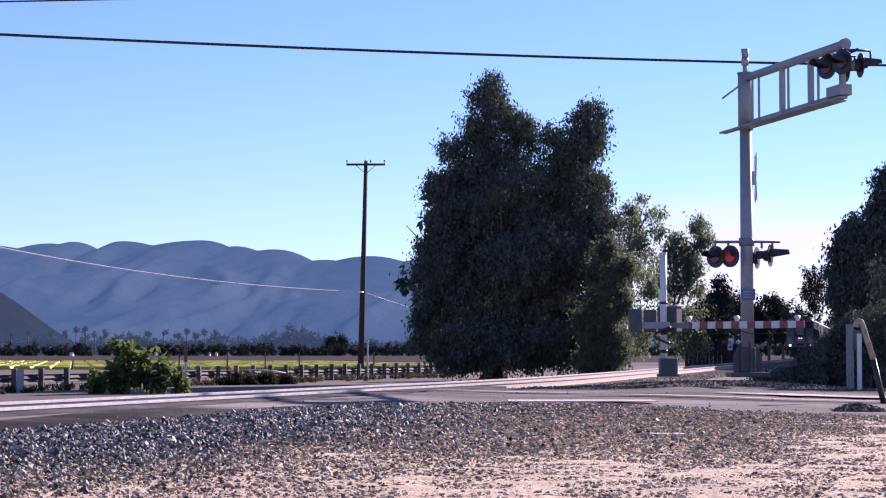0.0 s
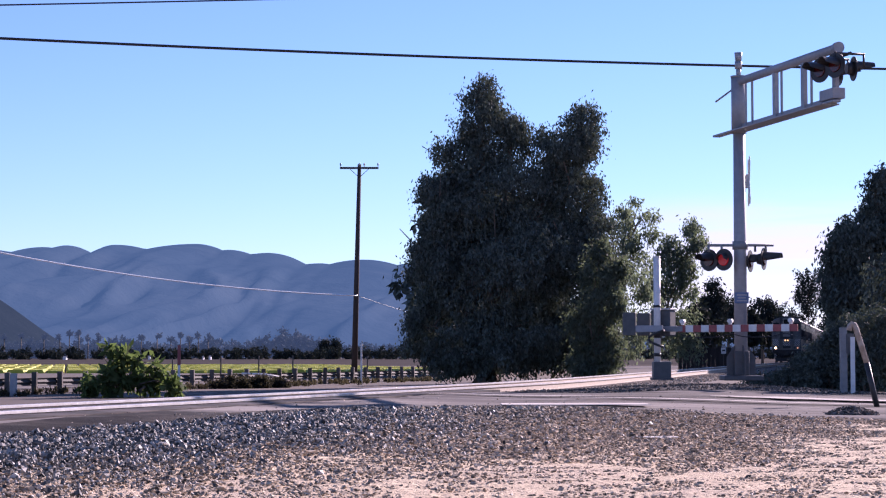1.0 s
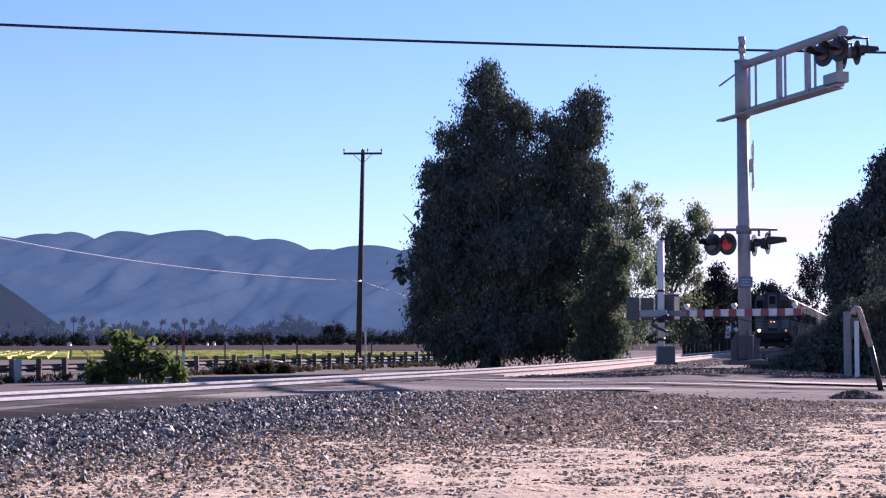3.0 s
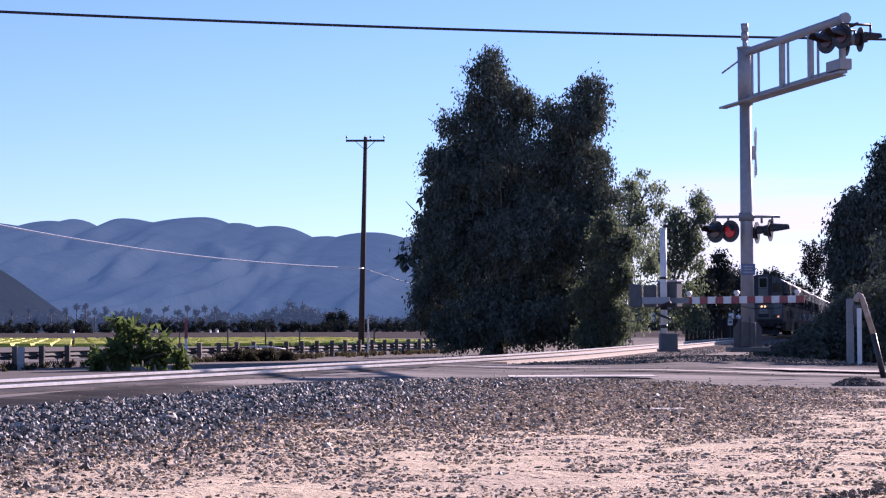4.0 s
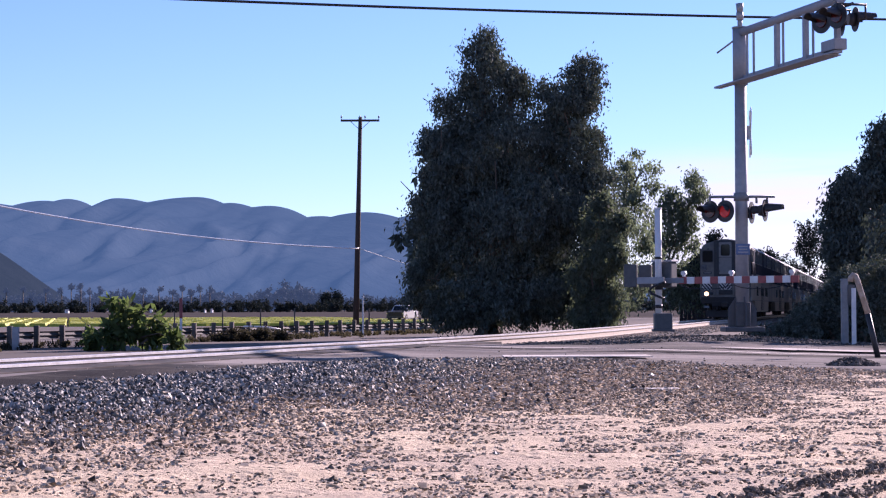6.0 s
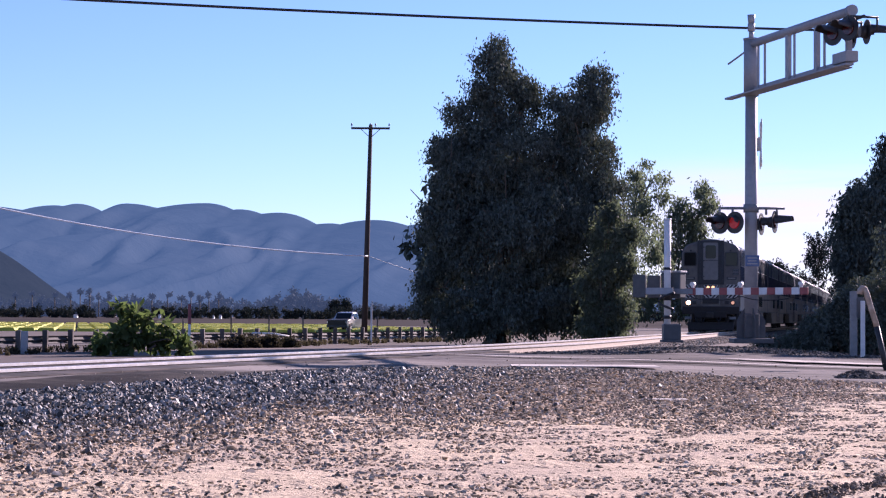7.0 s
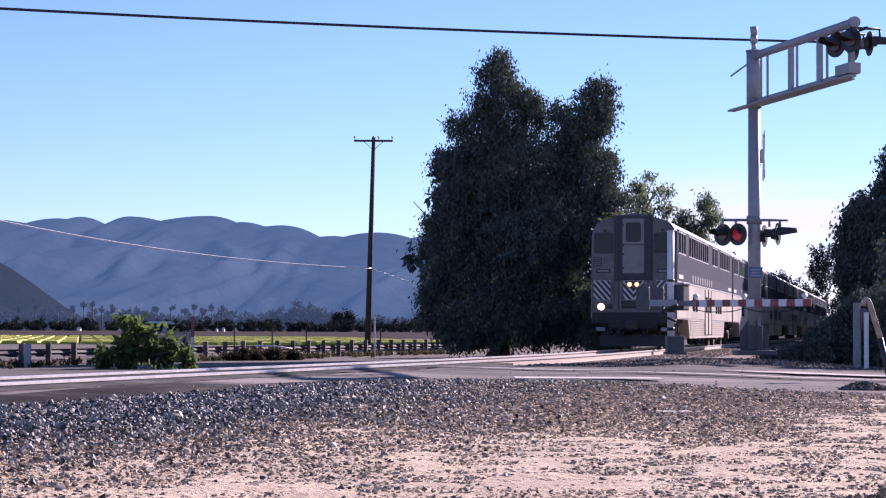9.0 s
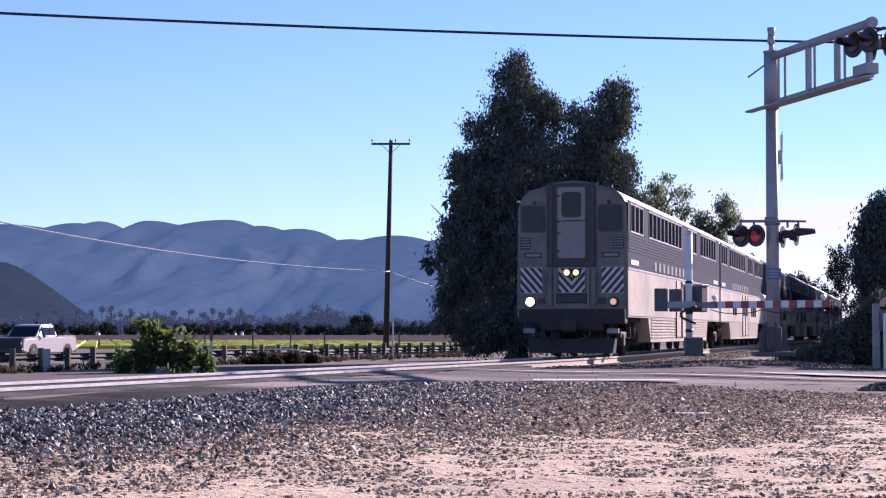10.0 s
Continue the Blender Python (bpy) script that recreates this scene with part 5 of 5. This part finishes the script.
def stripes(parent, x0, x1, z0, z1, lean, y, name="hazard_panel"):
    """A white panel with dark diagonal stripes cut to its edges. lean: +1 rises to the right, 0 is a chevron."""
    pan = part(name, box((x1 - x0, 0.02, z1 - z0), ((x0 + x1) / 2, y, (z0 + z1) / 2), 0.004), PANEL_WHITE, parent, "white panel with dark diagonal stripes")

    def clip(poly, axis, lim, keep):
        out = []
        for i, a in enumerate(poly):
            b = poly[(i + 1) % len(poly)]
            ia, ib = keep * (a[axis] - lim) >= 0, keep * (b[axis] - lim) >= 0
            if ia:
                out.append(a)
            if ia != ib:
                t = (lim - a[axis]) / (b[axis] - a[axis])
                out.append((a[0] + t * (b[0] - a[0]), a[1] + t * (b[1] - a[1])))
        return out

    halves = [(x0, x1, lean)] if lean else [(x0, (x0 + x1) / 2, -1), ((x0 + x1) / 2, x1, 1)]
    for a, b, k in halves:
        c = z0 - 3 * abs(b - a)
        while c < z1 + 3 * abs(b - a):
            k2 = 1.15 * k
            anchor = (x0 + x1) / 2 if not lean else a
            poly = [(a, c + k2 * (a - anchor)), (b, c + k2 * (b - anchor)), (b, c + 0.125 + k2 * (b - anchor)), (a, c + 0.125 + k2 * (a - anchor))]
            poly = clip(poly, 1, z0 + 0.01, 1)
            poly = clip(poly, 1, z1 - 0.01, -1) if poly else poly
            if len(poly) >= 3:
                bm = bmesh.new()
                f = [bm.verts.new((x, y + 0.013, z)) for x, z in poly]
                g = [bm.verts.new((x, y + 0.004, z)) for x, z in poly]
                bm.faces.new(f)
                bm.faces.new(g[::-1])
                for i in range(len(poly)):
                    bm.faces.new((f[i], f[(i + 1) % len(f)], g[(i + 1) % len(f)], g[i]))
                bmesh.ops.recalc_face_normals(bm, faces=bm.faces[:])
                part("stripe", bm, BLACK, pan)
            c += 0.235
    return pan


def rounded_pane(x0, x1, z0, z1, y, t, r):
    bm = bmesh.new()
    ring = []
    for cx, cz, a0 in ((x1 - r, z1 - r, 0), (x0 + r, z1 - r, 90), (x0 + r, z0 + r, 180), (x1 - r, z0 + r, 270)):
        for i in range(6):
            a = radians(a0 + 90 * i / 5)
            ring.append((cx + r * math.cos(a), cz + r * math.sin(a)))
    f = [bm.verts.new((x, y + t, z)) for x, z in ring]
    g = [bm.verts.new((x, y, z)) for x, z in ring]
    bm.faces.new(f)
    bm.faces.new(g[::-1])
    for i in range(len(ring)):
        bm.faces.new((f[i], f[(i + 1) % len(f)], g[(i + 1) % len(f)], g[i]))
    bmesh.ops.recalc_face_normals(bm, faces=bm.faces[:])
    return bm


def build_cab(car):
    """The driving end; seen from ahead, local x runs to the picture's left, so signs are turned by m()."""
    def X(a, b):
        return (min(-a, -b), max(-a, -b))
    y = FRONT - 0.12
    # rounded face
    r = arc_side(1.34)
    full = r + [(-x, z) for x, z in r[-2::-1]]
    bm = profile(full, y, y + 0.02)
    inner = [(x * 0.955, 1.36 + (z - 1.36) * 0.975) for x, z in full]
    a = [bm.verts.new((x, y + 0.02, z)) for x, z in full]
    b = [bm.verts.new((x, y + 0.10, z)) for x, z in inner]
    for i in range(len(full)):
        f = bm.faces.new((a[i], a[(i + 1) % len(full)], b[(i + 1) % len(full)], b[i]))
        f.smooth = True
    bm.faces.new(b)
    bmesh.ops.recalc_face_normals(bm, faces=bm.faces[:])
    face = part("cab_face", bm, CAB_GREY, car, "grey cab end")
    y += 0.10
    # door bay
    bay = part("door_bay", box((1.40, 0.05, 2.34), (0, y + 0.01, 3.69), 0.02), CAB_DARK, car, "dark frame round the end door")
    for x in (-0.58, 0.58):
        part("bay_rib", box((0.12, 0.05, 2.2), (x, y + 0.05, 3.66), 0.015), CAB_DARK, bay)
    door = part("end_door", rounded_pane(-0.39, 0.39, 2.76, 4.74, y + 0.03, 0.04, 0.06), DOOR_GREY, car, "pale grey end door")
    part("door_window", rounded_pane(-0.28, 0.27, 3.90, 4.60, y + 0.07, 0.02, 0.1), GLASS, door)
    part("door_rail", box((0.78, 0.03, 0.025), (0, y + 0.075, 3.80), 0.005), CAB_DARK, door)
    for z in (3.78, 3.45, 2.95, 4.5):
        part("hinge", box((0.10, 0.03, 0.06), (0.38, y + 0.08, z), 0.01), CAB_DARK, door)
    for s in (-1, 1):
        w = part("cab_window_frame", rounded_pane(min(s * 0.74, s * 1.43), max(s * 0.74, s * 1.43), 3.49, 4.25, y - 0.01, 0.03, 0.09), CAB_DARK, car)
        part("cab_window", rounded_pane(min(s * 0.79, s * 1.38), max(s * 0.79, s * 1.38), 3.54, 4.20, y + 0.021, 0.012, 0.07), GLASS, w)
        part("wiper_motor", box((0.09, 0.06, 0.09), (s * 1.05, y + 0.02, 4.32), 0.01), BLACK, w)
        g = part("grille", box((0.31, 0.03, 0.33), (s * 1.31, y + 0.0, 3.18), 0.01), CAB_DARK, car)
        for i in range(4):
            part("slat", box((0.27, 0.02, 0.03), (s * 1.31, y + 0.022, 3.07 + 0.075 * i), 0.004), GREY_PAINT, g)
        n = part("number_plate", box((0.52, 0.02, 0.15), (s * 1.10, y + 0.0, 2.85), 0.008), CAB_DARK, car, "dark number plate")
        part("number_bar", box((0.40, 0.01, 0.07), (s * 1.10, y + 0.014, 2.85), 0), DOOR_GREY, n, "white characters drawn as a plain bar")
        stripes(car, min(s * 0.84, s * 1.45), max(s * 0.84, s * 1.45), 1.79, 2.51, s, y + 0.002)
        part("collision_post", box((0.15, 0.12, 1.05), (s * 0.62, y + 0.03, 1.95), 0.03), CAB_GREY, car)
        part("edge_strip", box((0.05, 0.04, 1.05), (s * 0.47, y + 0.02, 1.95), 0.01), DOOR_GREY, car)
        hl = part("ditch_light", tube((s * 1.17, y, 1.55), (s * 1.17, y + 0.07, 1.55), 0.15, 0.13, 20), CAB_DARK, car)
        part("lamp_glass", tube((s * 1.17, y + 0.07, 1.55), (s * 1.17, y + 0.085, 1.55), 0.125 if s > 0 else 0.09, 0.11 if s > 0 else 0.08, 18), HEADLIGHT if s > 0 else HEADLIGHT_LOW, hl, "lit warm headlight")
        part("marker_box", box((0.19, 0.04, 0.17), (s * 0.86, y + 0.01, 1.56), 0.02), CAB_DARK, car)
        part("step_plate", box((0.32, 0.22, 0.14), (s * 1.17, y + 0.10, 0.74), 0.015), GREY_PAINT, car)
        part("grab_iron", bent_tube([(s * 0.70, y + 0.02, 1.5), (s * 0.70, y + 0.1, 1.55), (s * 0.70, y + 0.1, 2.4), (s * 0.70, y + 0.02, 2.45)], [0.016] * 4, 6), GREY_PAINT, car)
    stripes(car, -0.37, 0.37, 1.80, 2.50, 0, y + 0.002)
    for x in (-0.13, 0.13):
        hl = part("headlight", tube((x, y + 0.01, 2.36), (x, y + 0.09, 2.36), 0.125, 0.115, 20), CAB_DARK, car)
        part("lamp_glass", tube((x, y + 0.09, 2.36), (x, y + 0.10, 2.36), 0.085, 0.08, 18), HEADLIGHT_DIM, hl, "lit warm headlight")
    part("jumper_recess", box((0.86, 0.03, 0.27), (0, y + 0.005, 1.64), 0.03), BLACK, car)
    # end sill, coupler, pilot
    part("end_sill", box((3.0, 0.5, 0.42), (0, y - 0.15, 1.14), 0.05), UNDER, car)
    part("buffer_beam", box((1.7, 0.3, 0.36), (0, y + 0.0, 0.92), 0.04), UNDER, car)
    bm = box((0.30, 0.75, 0.28), (0, y + 0.2, 0.88), 0.06)
    box((0.42, 0.26, 0.34), (0, y + 0.55, 0.88), 0.08, bm=bm)
    part("coupler", bm, BOGIE, car)
    bm = bmesh.new()
    pts = [(-1.25, 0.52), (1.25, 0.52), (1.2, 0.12), (-1.2, 0.12)]
    a = [bm.verts.new((x, y - 0.15, z)) for x, z in pts]
    b = [bm.verts.new((x * 0.98, y + 0.10 + (0.12 if z < 0.3 else 0), z)) for x, z in pts]
    for i in range(4):
        bm.faces.new((a[i], a[(i + 1) % 4], b[(i + 1) % 4], b[i]))
    bm.faces.new(a[::-1])
    bm.faces.new(b)
    bmesh.ops.recalc_face_normals(bm, faces=bm.faces[:])
    part("pilot", bm, UNDER, car, "dusty steel pilot plate")
    for x in (-0.55, 0.5, 0.75):
        pts = [(x, y + 0.05, 1.0), (x + 0.03, y + 0.2, 0.65), (x * 0.8, y + 0.22, 0.5), (x * 0.6, y + 0.1, 0.75)]
        part("air_hose", bent_tube(pts, [0.03] * 4, 8), BLACK, car)


plain = build_car()
cars = [plain] + [copy_thing(plain, Matrix.Identity(4)) for k in range(6)]
build_cab(cars[0])
tagged(cars[0], "bilevel cab car with grey striped front and lit headlights")


# ---------------------------------------------------------------- pickup
PAINT = material("pale silver car paint", (0.62, 0.60, 0.60), 0.32, 0.55, scale=2, second=(0.56, 0.55, 0.55), spec=0.6)
TYRE = material("tyre rubber", (0.025, 0.025, 0.025), 0.85)
CHROME = material("chrome", (0.7, 0.7, 0.7), 0.15, 1.0)


def build_pickup():
    p = thing("pickup_truck", Matrix.Identity(4), "pale silver extended-cab pickup truck driving along the highway", "pickup truck")
    w = 0.96
    side = [(2.75, 0.55), (2.78, 0.95), (2.6, 1.12), (1.25, 1.20), (-0.75, 1.22), (-2.7, 1.20), (-2.75, 0.6), (-2.2, 0.42), (2.3, 0.42)]
    bm = bmesh.new()
    a = [bm.verts.new((-w, y, z)) for y, z in side]
    b = [bm.verts.new((w, y, z)) for y, z in side]
    for i in range(len(side)):
        bm.faces.new((a[i], a[(i + 1) % len(side)], b[(i + 1) % len(side)], b[i]))
    bm.faces.new(a)
    bm.faces.new(b[::-1])
    bmesh.ops.recalc_face_normals(bm, faces=bm.faces[:])
    bmesh.ops.bevel(bm, geom=bm.edges[:], offset=0.05, segments=2, affect="EDGES")
    part("body", bm, PAINT, p)
    cabin = [(1.30, 1.18), (0.55, 1.82), (-0.55, 1.86), (-0.85, 1.2)]
    bm = bmesh.new()
    a = [bm.verts.new((-w + (0.05 if z < 1.3 else 0.19), y, z)) for y, z in cabin]
    b = [bm.verts.new((w - (0.05 if z < 1.3 else 0.19), y, z)) for y, z in cabin]
    for i in range(4):
        bm.faces.new((a[i], a[(i + 1) % 4], b[(i + 1) % 4], b[i]))
    bm.faces.new(a)
    bm.faces.new(b[::-1])
    bmesh.ops.recalc_face_normals(bm, faces=bm.faces[:])
    bmesh.ops.bevel(bm, geom=bm.edges[:], offset=0.06, segments=2, affect="EDGES")
    cab = part("cabin", bm, PAINT, p)
    part("windscreen", box((1.42, 0.03, 0.74), (0, 0.955, 1.50), 0.02, Matrix.Rotation(radians(49), 3, "X")), GLASS, cab)
    part("rear_window", box((1.3, 0.03, 0.40), (0, -0.72, 1.56), 0.02, Matrix.Rotation(radians(-24), 3, "X")), GLASS, cab)
    for s in (-1, 1):
        for y0, y1 in ((0.08, 0.72), (-0.58, 0.0)):
            part("side_window", box((0.03, y1 - y0, 0.40), (s * 0.865, (y0 + y1) / 2, 1.50), 0.02, Matrix.Rotation(radians(s * -13), 3, "Y")), GLASS, cab)
        part("mirror", box((0.16, 0.1, 0.2), (s * 1.05, 0.85, 1.28), 0.04), BLACK, p)
        part("headlamp", box((0.36, 0.06, 0.18), (s * 0.74, 2.80, 0.92), 0.02), CHROME, p)
        part("tail_lamp", box((0.1, 0.06, 0.34), (s * 0.88, -2.76, 1.0), 0.02), RED, p)
        part("bed_rail", box((0.12, 1.95, 0.05), (s * 0.88, -1.75, 1.24), 0.02), BLACK, p)
        for y in (1.75, -1.75):
            arch = part("wheel_arch", tube((s * 0.90, y, 0.42), (s * 0.975, y, 0.42), 0.47, 0.47, 24), BLACK, p)
            wh = part("wheel", tube((s * 0.80, y, 0.38), (s * 1.0, y, 0.38), 0.38, 0.38, 26), TYRE, p)
            part("rim", tube((s * 1.0, y, 0.38), (s * 1.01, y, 0.38), 0.24, 0.22, 20), CHROME, wh)
    part("front_bumper", box((1.9, 0.18, 0.24), (0, 2.78, 0.55), 0.05), BLACK, p)
    part("radiator_grille", box((1.75, 0.06, 0.46), (0, 2.81, 0.84), 0.03), UNDER, p)
    part("rear_bumper", box((1.8, 0.16, 0.2), (0, -2.78, 0.55), 0.04), CHROME, p)
    # black sheets put shade on the bonnet and front; grille and bumper darkened alike
    part("hood_panel", box((1.80, 1.46, 0.03), (0, 1.98, 1.185), 0.01, Matrix.Rotation(radians(-3.5), 3, "X")), BLACK, p, "black sheet on the bonnet standing in for shade")
    part("front_panel", box((1.86, 0.05, 0.66), (0, 2.80, 0.78), 0.02), BLACK, p, "black sheet on the front standing in for shade")
    part("bed_floor", box((1.6, 1.8, 0.03), (0, -1.75, 1.235), 0.01), BLACK, p)
    return p


pickup = build_pickup()


def motions():
    """The train runs in at 16 m/s; the pickup drives by on the highway."""
    for k, car in enumerate(cars):
        rows = []
        for t in np.arange(0, 10.01, 0.5):
            nose = run_of(53.5 + 15.8 * (10 - t) + 0.13 * (10 - t) ** 2)
            mid = nose + CAR_LEN / 2 + k * (CAR_LEN + CAR_GAP)
            a, b = line_at(mid - 9), line_at(mid + 9)
            d = a - b
            c = (a + b) / 2
            rows.append((float(t), pose(c.x, c.y, c.z + 0.006, 0, 0, math.degrees(math.atan2(-d.x, d.y)))))
        walk(car, rows)
    rows = []
    for t in np.arange(0, 10.01, 0.5):
        u = 10 - t
        y = 96 + 21.7 * u + 1.57 * u * u
        x = -21.4 + 0.16 * (y - 96)
        rows.append((float(t), pose(x - 0.35, y, 0.02, 0, 0, 180 - math.degrees(math.atan(0.16)) - 7)))
    walk(pickup, rows)


motions()
